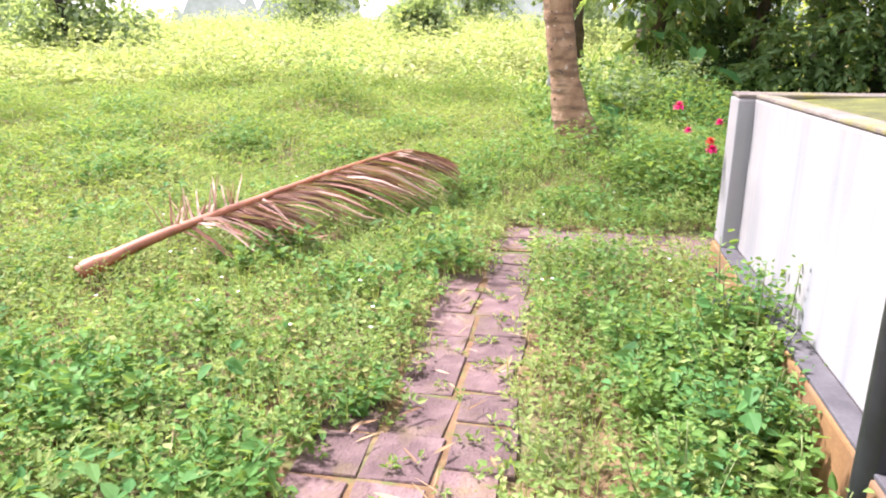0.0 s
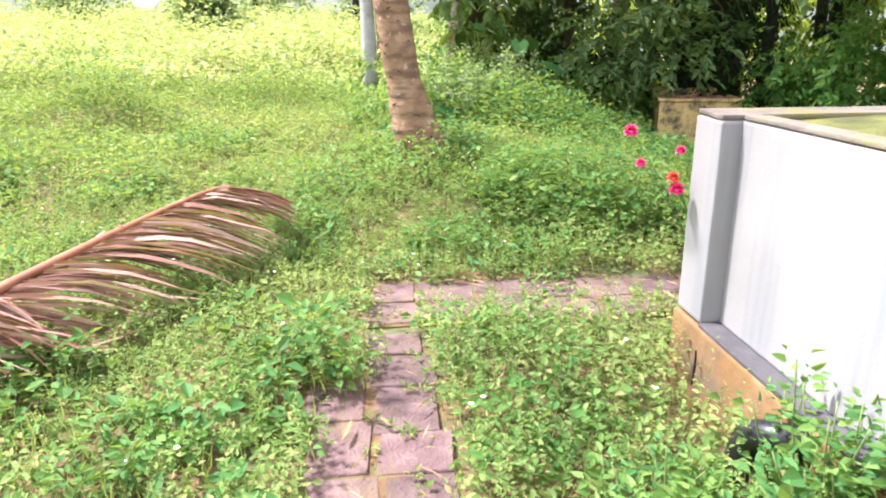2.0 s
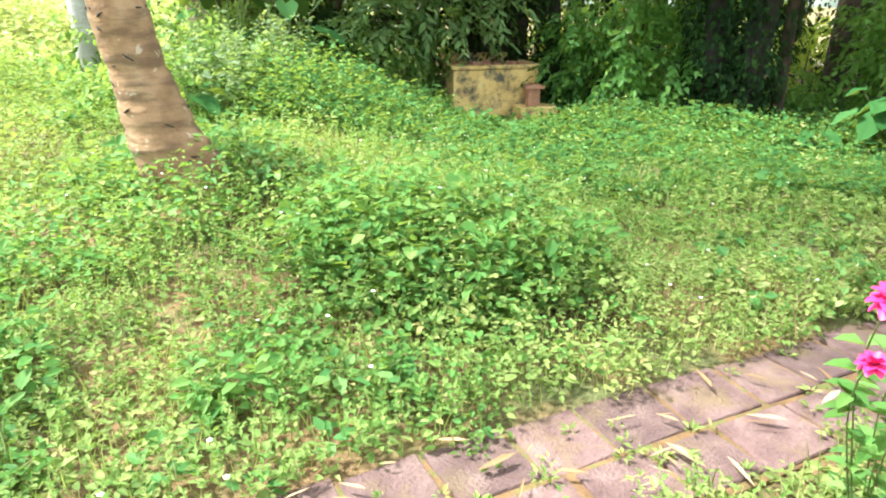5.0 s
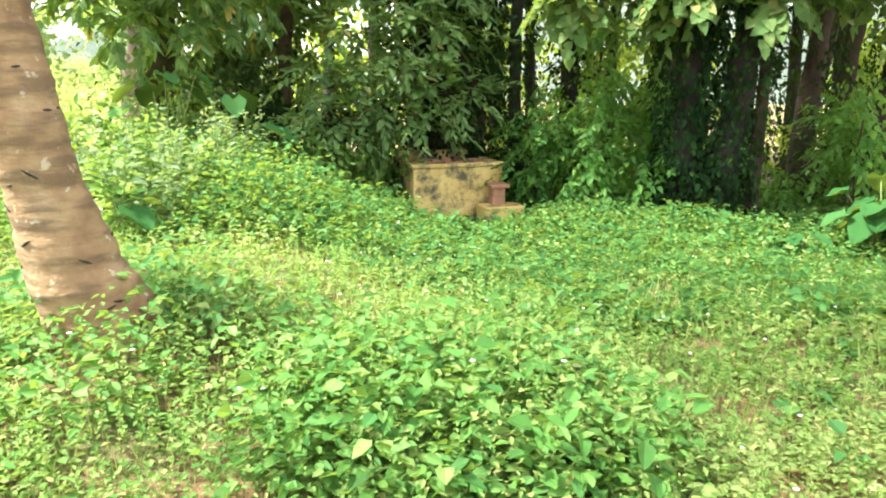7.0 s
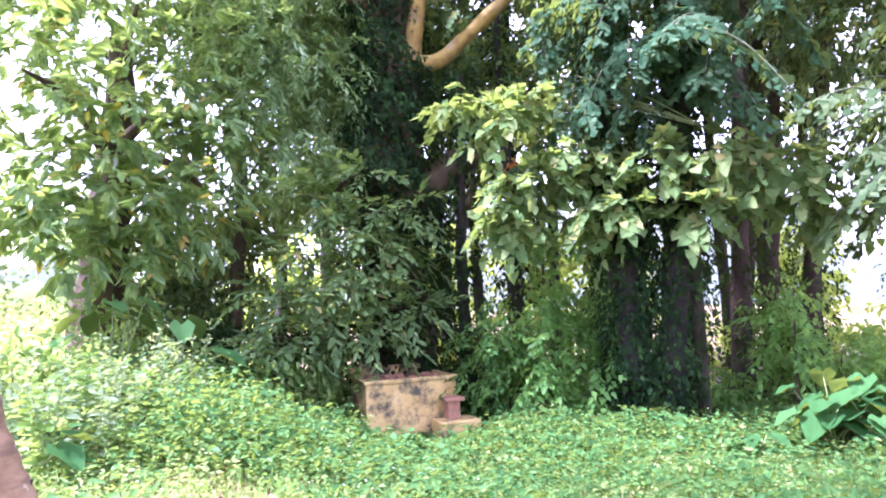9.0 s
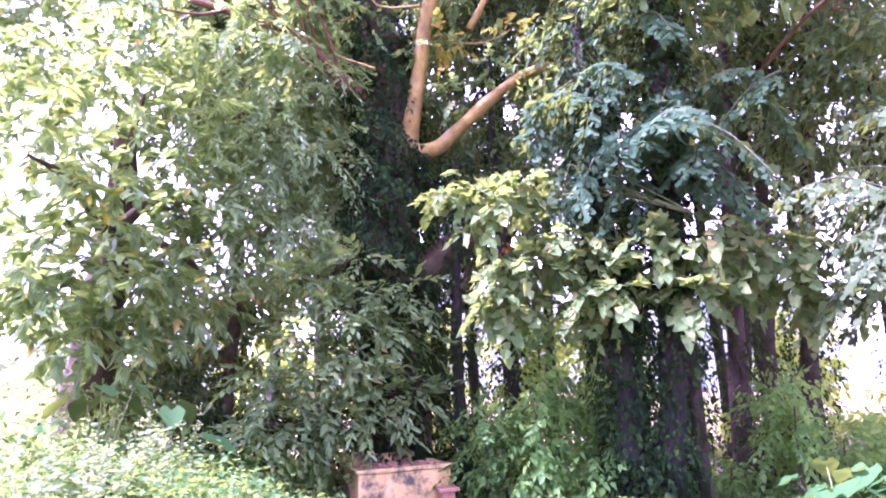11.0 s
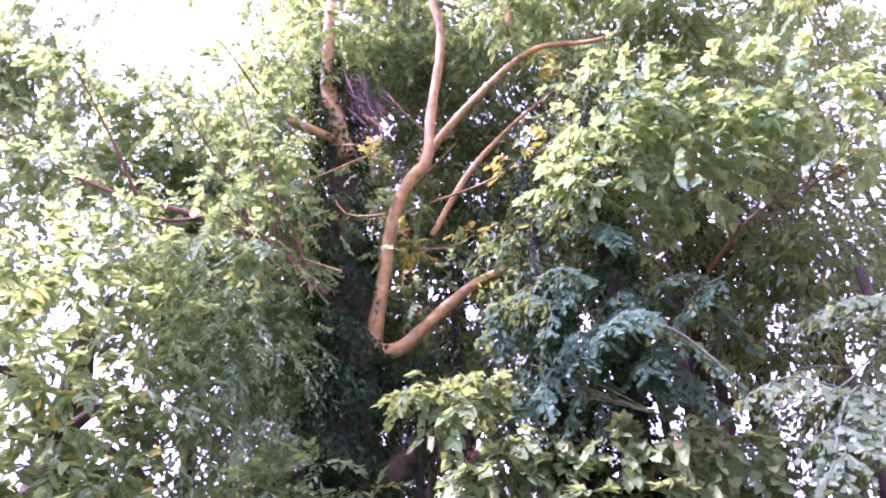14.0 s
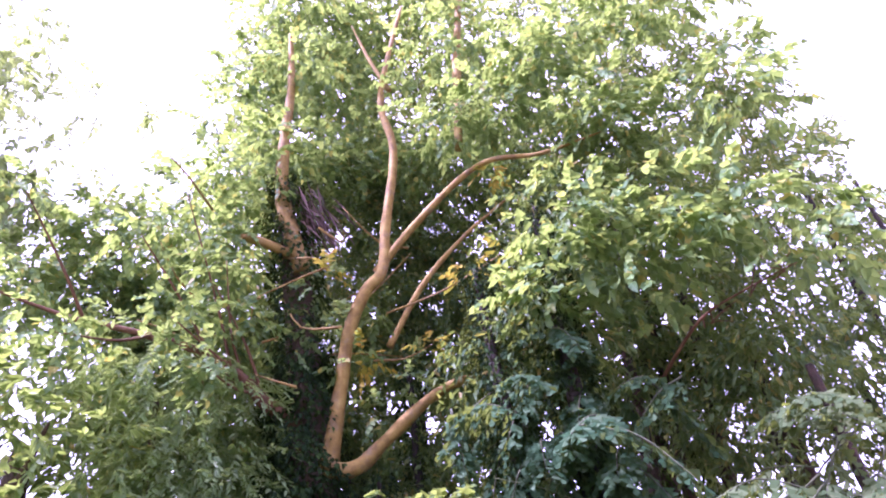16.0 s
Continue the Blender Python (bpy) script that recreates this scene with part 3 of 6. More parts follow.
# ---- coconut palm, fallen frond, tank ----
def build_palm():
    p = thing("coconut_palm", "leaning coconut palm with a ringed grey-brown trunk", "palm tree", (1.6, 8.2, 0.1))
    p.location = (0, 0, 0)
    pts = [(1.7, 8.2, 0.08), (1.60, 8.2, 0.38), (1.50, 8.2, 0.64), (1.40, 8.22, 1.1), (1.31, 8.24, 1.7), (1.24, 8.26, 2.4), (1.08, 8.32, 3.6), (0.8, 8.45, 5.6), (0.1, 8.8, 9.0), (-1.3, 9.3, 14.0)]
    rad = [0.37, 0.27, 0.215, 0.175, 0.165, 0.16, 0.15, 0.14, 0.13, 0.12]
    v, q = tube_arrays(pts, rad, 28, 3, 0.1, 16)
    z = v[:, 2]
    ring = 1 + 0.018 * np.sin(z * 2 * math.pi / 0.085 + 1.5 * np.sin(z * 3)) + 0.02 * np.sin(z * 2 * math.pi / 0.19)
    c = np.repeat(v.reshape(-1, 28, 3).mean(1), 28, 0)
    v = c + (v - c) * ring[:, None]
    mesh_object("trunk", v, q, M_PALM, p, "ringed trunk flaring at the base", True)
    rng = random.Random(4)
    for k in range(46):
        h = rng.uniform(0.35, 2.3)
        i = np.argmin(np.abs(v[:, 2] - h) + rng.uniform(0, 0.02) + 0.6 * (v[:, 1] > 8.15))
        i = (i // 28) * 28 + rng.randrange(28)
        a = Vector(v[i])
        out = (a - Vector(c[i])).normalized()
        side = out.cross(Vector((0, 0, 1))).normalized()
        w = rng.uniform(0.012, 0.03)
        tilt = rng.uniform(-0.8, 0.8)
        tube("scar", [a - side * w + Vector((0, 0, -w * tilt)), a + out * 0.002, a + side * w + Vector((0, 0, w * tilt))], [0.003, rng.uniform(0.005, 0.009), 0.003], M_BARK, p, 5, per=2)
    rng = np.random.default_rng(8)
    top = np.array([-1.3, 9.3, 13.9])
    for k in range(18):
        a = k * 2.4
        rise = 0.9 - 0.09 * k
        spine = [top + np.array([math.cos(a) * r, math.sin(a) * r, rise * r - 0.16 * r * r]) for r in (0.0, 0.8, 1.6, 2.6, 3.6, 4.4)]
        fr = tube("frond", spine, [0.04, 0.035, 0.03, 0.022, 0.014, 0.006], M_STEM, p, 6, per=3)
        s = np.linspace(0.15, 0.99, 70)
        at = np.stack([np.interp(s * 5, range(6), [q[i] for q in spine]) for i in range(3)], 1)
        at = np.concatenate([at, at])
        sg = np.repeat([1, -1], 70)[:, None]
        side = np.array([[-math.sin(a), math.cos(a), 0]])
        out = np.array([[math.cos(a), math.sin(a), 0]])
        way = side * sg + out * 0.5 + np.array([[0, 0, -0.55]]) + rng.normal(0, 0.1, (140, 3))
        lv, lq = leaf_arrays(at, way, np.array([[0, 0, 1.0]]) + 0 * at, 0.75 * np.sin(np.concatenate([s, s]) * 2.6 + 0.3) + 0.1, np.full(140, 0.045), 0.2, 0.4, False)
        mesh_object("leaflets", lv, lq, M_FEATHER, fr)


build_palm()


def build_frond():
    f = thing("fallen_palm_frond", "dry brown coconut frond lying on the weeds", "palm frond")
    spine = [(-2.12, 3.92, 0.17), (-1.85, 4.26, 0.26), (-1.37, 4.84, 0.37), (-0.87, 5.48, 0.47), (-0.4, 6.1, 0.53), (-0.22, 6.3, 0.47), (-0.12, 6.41, 0.36)]
    v, q = tube_arrays(spine, [0.06, 0.045, 0.034, 0.026, 0.018, 0.01, 0.005], 12, 2, 0.12, 8)
    c = np.repeat(v.reshape(-1, 12, 3).mean(1), 12, 0)
    v[:, 2] = c[:, 2] + (v[:, 2] - c[:, 2]) * 0.75
    mesh_object("stalk", v, q, M_RACHIS, f, "split orange-brown leaf stalk", True)
    mesh_object("butt", *tube_arrays([(-2.2, 3.82, 0.14), (-2.16, 3.87, 0.155), (-2.1, 3.94, 0.172)], [0.035, 0.058, 0.058], 12, 5, 0.3, 4), M_RACHIS, f, "broad frayed stalk end", True)
    rng = np.random.default_rng(21)
    sp = np.array(spine)

    def on(s):
        k = np.clip(s, 0, 1) * (len(sp) - 1)
        return np.stack([np.interp(k, range(len(sp)), sp[:, i]) for i in range(3)], 1)

    n = 300
    along = unit(np.array([[0.62, 0.78, 0.05]]))
    right = np.array([[0.78, -0.62, 0.0]])

    def strips(s, way0, length, name, sag, m_leaf=M_DRY, wide=0.025):
        m = len(s)
        at = on(s)
        segs = 5
        vs, qs = [], []
        way = unit(way0)
        side = unit(np.cross(way, np.array([[0, 0, 1.0]])) + rng.normal(0, 0.5, (m, 3)))
        for k in range(segs + 1):
            r = k / segs
            p = at + way * (length * r)[:, None]
            low = np.maximum(ground(p[:, 0], p[:, 1]) + 0.1, at[:, 2] + way[:, 2] * length * r - sag * length * r * r)
            p[:, 2] = np.maximum(low + rng.normal(0, 0.006, m), 0.05)
            wd = (wide * (1 - r) ** 0.5 + 0.002)
            vs += [p - side * wd, p + side * wd]
        v = np.stack(vs, 1)
        q = np.array([(2 * k, 2 * k + 1, 2 * k + 3, 2 * k + 2) for k in range(segs)])
        for k in range(m):
            mesh_object(name, v[k], q, m_leaf, f)

    s = np.sort(rng.uniform(0.24, 0.99, n))
    left_over = np.linalg.norm(on(s) - sp[-1], axis=1)
    strips(s, along * 1.0 + right * rng.uniform(0.45, 0.8, (n, 1)) + rng.normal(0, 0.09, (n, 3)) * [1, 1, 0.7] + [0, 0, -0.16], np.minimum(rng.uniform(0.5, 0.85, n), 0.16 + 0.9 * left_over), "leaflet", 0.3, M_DRY, 0.019)
    s = np.sort(rng.uniform(0.3, 0.95, 100))
    left_over = np.linalg.norm(on(s) - sp[-1], axis=1)
    strips(s, along * 0.9 + right * 0.35 + rng.normal(0, 0.16, (100, 3)) * [1, 1, 0.5] + [0, 0, -0.1], np.minimum(rng.uniform(0.3, 0.6, 100), 0.12 + 0.85 * left_over), "leaflet", 0.35, M_DRY, 0.015)
    s = np.sort(rng.uniform(0.17, 0.3, 36))
    strips(s, along * 0.45 - right * 0.45 + rng.normal(0, 0.22, (36, 3)) + [0, 0, 0.75], rng.uniform(0.12, 0.34, 36), "upright_leaflet", 0.1, M_DRY, 0.007)
    s = np.sort(rng.uniform(0.19, 0.34, 40))
    strips(s, along * 0.4 + right * 0.8 + rng.normal(0, 0.15, (40, 3)) + [0, 0, -0.25], rng.uniform(0.22, 0.5, 40), "leaflet", 0.3, M_DRY, 0.012)
    s = np.sort(rng.uniform(0.35, 0.75, 30))
    strips(s, along * 1.0 - right * 0.3 + rng.normal(0, 0.1, (30, 3)), rng.uniform(0.2, 0.42, 30), "leaflet", 0.25, M_DRY, 0.012)


build_frond()


def build_tank():
    o, w, d = Vector((7.42, 12.79, 0)), Vector((0.899, -0.438, 0)), Vector((0.438, 0.899, 0))

    def q(a, b):
        return o + w * a + d * b

    def blk(name, a0, a1, b0, b1, z0, z1, m, parent, bev=0.02, rough=0.01, label=""):
        bm = bmesh.new()
        block(bm, [q(a0, b0), q(a1, b0), q(a1, b1), q(a0, b1)], z0, z1)
        worn(bm, bev, 2, rough, int(a0 * 7))
        return part(name, bm, m, parent, label)

    t = thing("water_tank", "square yellow plastered tank with black stains", "tank", (0, 0, 0))
    blk("body", 0, 1.48, 0, 1.05, -0.75, 0.28, M_YELLOW, t)
    blk("rim", -0.03, 1.51, -0.03, 0.1, 0.283, 0.345, M_YELLOW, t)
    blk("rim", -0.03, 0.1, 0.103, 0.95, 0.283, 0.345, M_YELLOW, t)
    blk("rim", 1.38, 1.51, 0.103, 0.95, 0.283, 0.345, M_YELLOW, t)
    blk("back_wall", -0.03, 1.2, 0.953, 1.06, 0.283, 0.47, M_YELLOW, t)
    rng = random.Random(3)
    for k in range(26):
        a, b = rng.uniform(0.1, 1.35), rng.uniform(0.12, 0.9)
        bm = bmesh.new()
        c = q(a, b)
        s = rng.uniform(0.06, 0.16)
        ang = rng.uniform(0, 3)
        pts = [c + Vector((math.cos(ang + k * 1.57) * s * rng.uniform(0.5, 1), math.sin(ang + k * 1.57) * s * rng.uniform(0.5, 1), 0)) for k in range(4)]
        block(bm, pts, 0.283, 0.31 + rng.uniform(0, 0.07))
        worn(bm, 0.006)
        tagged(part("brick_piece", bm, M_DEBRIS if rng.random() < 0.5 else M_BRICK), "broken red brick piece lying on the tank", "brick", "rubble on the tank")
    s = thing("brick_pillar", "short red brick pillar with a flat cap beside the tank", "pillar")
    blk("shaft", 1.22, 1.42, -0.3, -0.08, -0.30, -0.03, M_BRICK, s, 0.008, 0.006)
    blk("cap", 1.16, 1.48, -0.36, -0.04, -0.027, 0.03, M_BRICK, s, 0.015, 0.006)
    e = blk("concrete_step", 1.02, 1.68, -0.5, -0.035, -0.75, -0.303, M_YELLOW, None, 0.02, 0.01)
    tagged(e, "low pale plastered step in front of the tank", "step")


build_tank()


# ---- low plants ----
def clear_of(x, y, margin=0.0):
    """True where plants may stand: off the pavers and the wall."""
    u, v = 0.191 * x + 0.982 * y, 0.982 * x - 0.191 * y
    edge_r = -0.18 - 0.035 * np.clip(u - 2.0, 0, 2.2)
    edge_l = edge_r - 0.24 - 0.03 * np.clip(u - 2, 0, 3) - np.where(u < 2.35, 0.52, np.where(u < 4.05, 0.27, 0.0))
    ragged = 0.06 * np.sin(u * 9) + 0.05 * np.sin(u * 23 + v * 7)
    main = (v > edge_l + 0.03 + margin + ragged) & (v < edge_r - 0.005 - margin + ragged * 0.5) & (u < 4.9)
    ragged2 = 0.07 * np.sin(v * 8) + 0.05 * np.sin(v * 19)
    turn = (u > 4.80 + margin + ragged2 - 0.02 * v) & (u < 5.43 - margin + ragged2 * 0.4 - 0.02 * v) & (v > -0.55 + margin) & (v < 3.2)
    wall = (v > V_FACE - 0.05) & (u < U_END + 0.03)
    return ~(main | turn | wall)


def height_of(x, y):
    """How tall the weeds stand."""
    u, v = 0.191 * x + 0.982 * y, 0.982 * x - 0.191 * y
    h = 0.13 + 0.05 * np.sin(x * 1.7 + 1 + np.sin(y)) * np.sin(y * 1.9) + 0.05 * np.sin(x * 4.1 + 1.3 * np.sin(y * 2.3)) * np.sin(y * 3.7 + 2 + np.sin(x * 2.9))
    h = h + 0.055 * np.sin(x * 9.7 + 1.9 * np.sin(y * 5.1)) * np.sin(y * 10.9 + 1.7 * np.sin(x * 4.7))
    h = h + 0.12 * step(0.25, 0.7, v) * (1 - step(3.9, 4.3, u)) * step(1.5, 2.2, u)
    h = h + 0.4 * np.exp(-(((x - 2.5) ** 2 + (y - 6.5) ** 2) / 0.6) ** 1.5)
    h = h + 0.22 * step(10.5, 13.0, 0.766 * x + 0.643 * y) * step(-1.0, 1.0, 0.82 * x - 0.3 * y)
    h = h + 0.14 * np.exp(-((x - 1.85) ** 2 + (y - 7.8) ** 2) / 0.6)
    h = h + 0.1 * step(8, 14, y) * (x < 5)
    h = h + 0.6 * step(7.5, 12, y) * (1 - step(-1.0, 2.5, 0.82 * x - 0.3 * y)) * np.maximum(0, np.sin(x * 1.15 + 1.2 * np.sin(y * 0.6)) * np.sin(y * 0.95 + 1.4 * np.sin(x * 0.5)) - 0.1)
    h = h + 0.38 * np.exp(-((x - 4.2) ** 2 + (y - 12.3) ** 2) / 4.0)
    h = h * (1 - 0.62 * np.exp(-(((x - 7.9) ** 2 + (y - 12.1) ** 2) / 1.6) ** 2))
    return np.maximum(h, 0.065)


def clumps(rng, area, per_m2, leaves, size, name, label, material, full, tall=1.0, reach=0.09, keep=None, stuff="weeds"):
    x0, x1, y0, y1 = area
    n = int((x1 - x0) * (y1 - y0) * per_m2)
    x, y = rng.uniform(x0, x1, n), rng.uniform(y0, y1, n)
    ok = clear_of(x, y)
    if keep is not None:
        ok &= keep(x, y)
    x, y = x[ok], y[ok]
    n = len(x)
    h = height_of(x, y) * tall * rng.uniform(0.5, 1.25, n)
    k = leaves
    a = rng.uniform(0, 2 * math.pi, (n, k))
    f = rng.uniform(0.25, 1.0, (n, k))
    r = reach * rng.uniform(0.1, 1.0, (n, k)) * (0.5 + 3.0 * h[:, None])
    lx, ly = x[:, None] + np.cos(a) * r, y[:, None] + np.sin(a) * r
    lz = ground(lx, ly) + h[:, None] * f
    at = np.stack([lx, ly, lz], -1).reshape(-1, 3)
    m = len(at)
    way = np.stack([np.cos(a), np.sin(a), rng.uniform(-0.25, 0.6, (n, k))], -1).reshape(-1, 3) + rng.normal(0, 0.25, (m, 3))
    up = np.array([[0, 0, 1.0]]) + rng.normal(0, 0.35, (m, 3))
    s = size * rng.uniform(0.55, 1.35, m) * np.repeat(rng.uniform(0.75, 1.3, n), k)
    v, q = leaf_arrays(at, way, up, s, s * rng.uniform(0.45, 0.75, m), 0.18, 0.15, full)
    ob = mesh_object(name, v, q, material)
    return tagged(ob, label, stuff, kind="stuff")


def sprigs(rng, area, per_m2, leaf, name, label, material, keep=None):
    """Upright weed tips: leaves set round a thin vertical stem."""
    x0, x1, y0, y1 = area
    n = int((x1 - x0) * (y1 - y0) * per_m2)
    x, y = rng.uniform(x0, x1, n), rng.uniform(y0, y1, n)
    ok = clear_of(x, y)
    if keep is not None:
        ok &= keep(x, y)
    x, y = x[ok], y[ok]
    n, k = len(x), 12
    h = (height_of(x, y) * rng.uniform(1.0, 1.6, n) + 0.03)[:, None]
    f = np.linspace(0.35, 1.0, k)[None, :]
    a = np.arange(k)[None, :] * 2.4 + rng.uniform(0, 6.28, (n, 1))
    tx, ty = rng.normal(0, 0.12, (n, 1)), rng.normal(0, 0.12, (n, 1))
    at = np.stack([x[:, None] + tx * h * f, y[:, None] + ty * h * f, ground(x, y)[:, None] + h * f], -1).reshape(-1, 3)
    m = len(at)
    way = np.stack([np.cos(a), np.sin(a), 0.1 + 0.9 * f + 0 * a], -1).reshape(-1, 3) + rng.normal(0, 0.15, (m, 3))
    s = (leaf * (1.25 - 0.75 * f) * rng.uniform(0.7, 1.3, (n, k))).reshape(-1)
    v, q = leaf_arrays(at, way, np.tile([[0, 0, 1.0]], (m, 1)), s, s * 0.5, 0.15, 0.2, False)
    return tagged(mesh_object(name, v, q, material), label, "weeds", kind="stuff")


def blades(rng, area, per_m2, length, width, name, label, keep=None, material=None):
    x0, x1, y0, y1 = area
    n = int((x1 - x0) * (y1 - y0) * per_m2)
    x, y = rng.uniform(x0, x1, n), rng.uniform(y0, y1, n)
    ok = clear_of(x, y)
    if keep is not None:
        ok &= keep(x, y)
    x, y = x[ok], y[ok]
    n = len(x)
    at = np.stack([x, y, ground(x, y)], -1)
    a = rng.uniform(0, 2 * math.pi, n)
    way = np.stack([np.cos(a) * 0.45, np.sin(a) * 0.45, np.ones(n)], -1) + rng.normal(0, 0.2, (n, 3))
    up = np.stack([np.cos(a), np.sin(a), np.zeros(n)], -1)
    ln = length * rng.uniform(0.5, 1.4, n)
    v, q = leaf_arrays(at, way, up, ln, np.full(n, width), 0.0, 0.35, False)
    return tagged(mesh_object(name, v, q, material or M_GRASS), label, "grass", kind="stuff")


def build_weeds():
    rng = np.random.default_rng(31)
    z1 = (-3.0, 4.2, 1.2, 7.6)

    def not_near(x, y):
        return ~((x > z1[0]) & (x < z1[1]) & (y > z1[2]) & (y < z1[3]))

    def thin(x, y):
        return np.sin(x * 3.1 + 1.5 * np.sin(y * 1.3)) * np.sin(y * 2.7 + 1.1 * np.sin(x * 1.9)) + 0.3 * np.sin(x * 9.1) * np.sin(y * 8.3) > -1.08

    clumps(rng, z1, 215, 10, 0.033, "weeds", "dense low yellow-green weeds with small oval leaves", M_WEED, True, 1.0, 0.09, thin)
    clumps(rng, z1, 16, 12, 0.062, "leafy_weeds", "taller leafy weeds in loose patches", M_BROAD, True, 1.35, 0.1,
           lambda x, y: thin(x, y) & (np.sin(x * 2.3 + 2.0) * np.sin(y * 2.1 + 0.4) > 0.05))
    clumps(rng, z1, 60, 9, 0.042, "lush_weeds", "patches of darker green leafy weeds", M_LUSH, True, 1.15, 0.1,
           lambda x, y: (np.sin(x * 1.9 + 0.6) * np.sin(y * 1.6 + 1.2) > 0.15) | ((x - 2.5) ** 2 + (y - 6.5) ** 2 < 0.75))
    clumps(rng, (1.5, 3.5, 5.5, 7.5), 240, 10, 0.062, "mound_plants", "dense green mound of leafy plants", M_LUSH, True, 1.05, 0.09, lambda x, y: (x - 2.5) ** 2 + (y - 6.5) ** 2 < 0.7, "plants")
    clumps(rng, (1.5, 3.5, 5.5, 7.5), 60, 10, 0.06, "mound_plants", "paler leafy plants on a green mound", M_SAPLING, True, 1.1, 0.09, lambda x, y: (x - 2.5) ** 2 + (y - 6.5) ** 2 < 0.75, "plants")
    clumps(rng, (0.9, 2.9, 7.2, 9.0), 70, 10, 0.055, "lush_weeds", "darker leafy weeds round the palm's foot", M_LUSH, True, 1.3, 0.1, lambda x, y: ((x - 1.85) ** 2 + (y - 8.0) ** 2 < 0.8) & ((x - 1.68) ** 2 + (y - 8.2) ** 2 > 0.1))
    clumps(rng, (3.5, 12.5, 5.0, 14.5), 115, 10, 0.068, "edge_weeds", "lush green weeds along the foot of the grove", M_EDGE, True, 1.25, 0.1,
           lambda x, y: (0.766 * x + 0.643 * y + 0.6 * np.sin(x * 1.7) * np.sin(y * 1.9) > 7.9 + 0.5 * step(4.5, 7.0, x)) & (0.766 * x + 0.643 * y < 16.5))
    clumps(rng, (1.2, 7.5, 9.5, 14.5), 30, 10, 0.075, "tall_weeds", "bank of taller sunlit weeds before the grove", M_EDGE, True, 1.1, 0.11, lambda x, y: ((x - 4.2) ** 2 + (y - 12.3) ** 2 < 6.0))
    spots = ((-3.4, 7.2, 0.5), (-2.6, 8.6, 0.6), (-1.2, 7.9, 0.4), (0.5, 7.4, 0.4), (-4.6, 9.5, 0.7), (-0.4, 10.2, 0.6), (-0.1, 4.4, 0.35), (-1.3, 4.5, 0.4), (0.3, 6.6, 0.35), (-2.9, 5.6, 0.4), (1.2, 6.0, 0.4), (-5.5, 12.0, 0.8), (-2.0, 12.5, 0.8))
    clumps(rng, (-6.5, 2.0, 3.8, 13.5), 95, 11, 0.055, "leafy_weeds", "round dark clumps of leafy weeds in the meadow", M_LUSH, True, 1.9, 0.1,
           lambda x, y: np.any([(x - a) ** 2 + (y - b) ** 2 < r * r * (0.7 + 0.3 * np.sin(5 * x + 3 * y)) for a, b, r in spots], axis=0))
    sprigs(rng, z1, 75, 0.036, "weed_tips", "upright tips of small weeds", M_WEED)
    sprigs(rng, z1, 48, 0.04, "weed_tips", "pale upright tips of small weeds", M_SAPLING, lambda x, y: np.sin(x * 2.9 + 1.0) * np.sin(y * 2.2 + 0.5 * np.sin(x * 3)) > -0.2)
    sprigs(rng, (1.0, 11.0, 5.5, 13.5), 26, 0.055, "weed_tips", "upright tips of weeds over the open ground", M_SAPLING, lambda x, y: not_near(x, y) & (0.766 * x + 0.643 * y < 8.8) & (np.sin(x * 1.9 + 1.0) * np.sin(y * 1.7 + 0.5 * np.sin(x * 3)) > -0.1))
    blades(rng, z1, 450, 0.13, 0.006, "grass", "short fine grass between the weeds")
    blades(rng, (-3.0, 6.5, 1.2, 10.0), 60, 0.16, 0.007, "dry_grass", "scattered dry brown grass stalks in the weeds", lambda x, y: np.sin(x * 2.1 + 0.7 * np.sin(y * 1.7)) * np.sin(y * 1.6 + 0.4) > 0.25, M_STRAW)
    clumps(rng, (1.0, 9.5, 5.5, 12.5), 22, 13, 0.085, "leafy_weeds", "loose patches of larger-leaved weeds on the open ground", M_BROAD, True, 1.2, 0.1,
           lambda x, y: (np.sin(x * 1.7 + 1.1 * np.sin(y * 1.3)) * np.sin(y * 1.5 + 0.9) + 0.3 * np.sin(x * 4.3 + y * 3.1) > 0.22) & not_near(x, y))
    clumps(rng, (2.5, 9.0, 4.5, 10.5), 30, 9, 0.04, "yellow_weeds", "thin yellowish weeds on drier ground", M_MEADOW, True, 0.8, 0.1,
           lambda x, y: np.sin(x * 1.3 - 0.8 * np.sin(y * 1.1) + 2.0) * np.sin(y * 1.2 + 2.2) > 0.1)
    z2 = (-10.0, 13.0, 0.5, 16.0)

    def sector(x, y):
        return not_near(x, y) & (np.abs(np.arctan2(x, y + 1.0) - 0.15) < 0.95) & (y > 1.4)

    clumps(rng, z2, 110, 9, 0.054, "weeds", "low yellow-green weeds over the open ground", M_WEED, False, 1.1, 0.12,
           lambda x, y: sector(x, y) & ((0.766 * x + 0.643 * y + 0.6 * np.sin(x * 1.7) * np.sin(y * 1.9) < 8.4) | (x < 2.5) | (rng.random(len(x)) < 0.25)))
    clumps(rng, z2, 34, 9, 0.06, "lush_weeds", "patches of darker green leafy weeds", M_LUSH, False, 1.2, 0.12,
           lambda x, y: sector(x, y) & ((np.sin(x * 1.1 + 0.6) * np.sin(y * 0.9 + 1.2) > 0.1) | (0.766 * x + 0.643 * y > 12.2)))
    blades(rng, z2, 160, 0.17, 0.009, "grass", "fine meadow grass", sector)

    clumps(rng, (-9.0, 1.2, -5.0, 1.4), 60, 9, 0.07, "weeds", "low weeds round the start of the path", M_WEED, False, 1.0, 0.12)
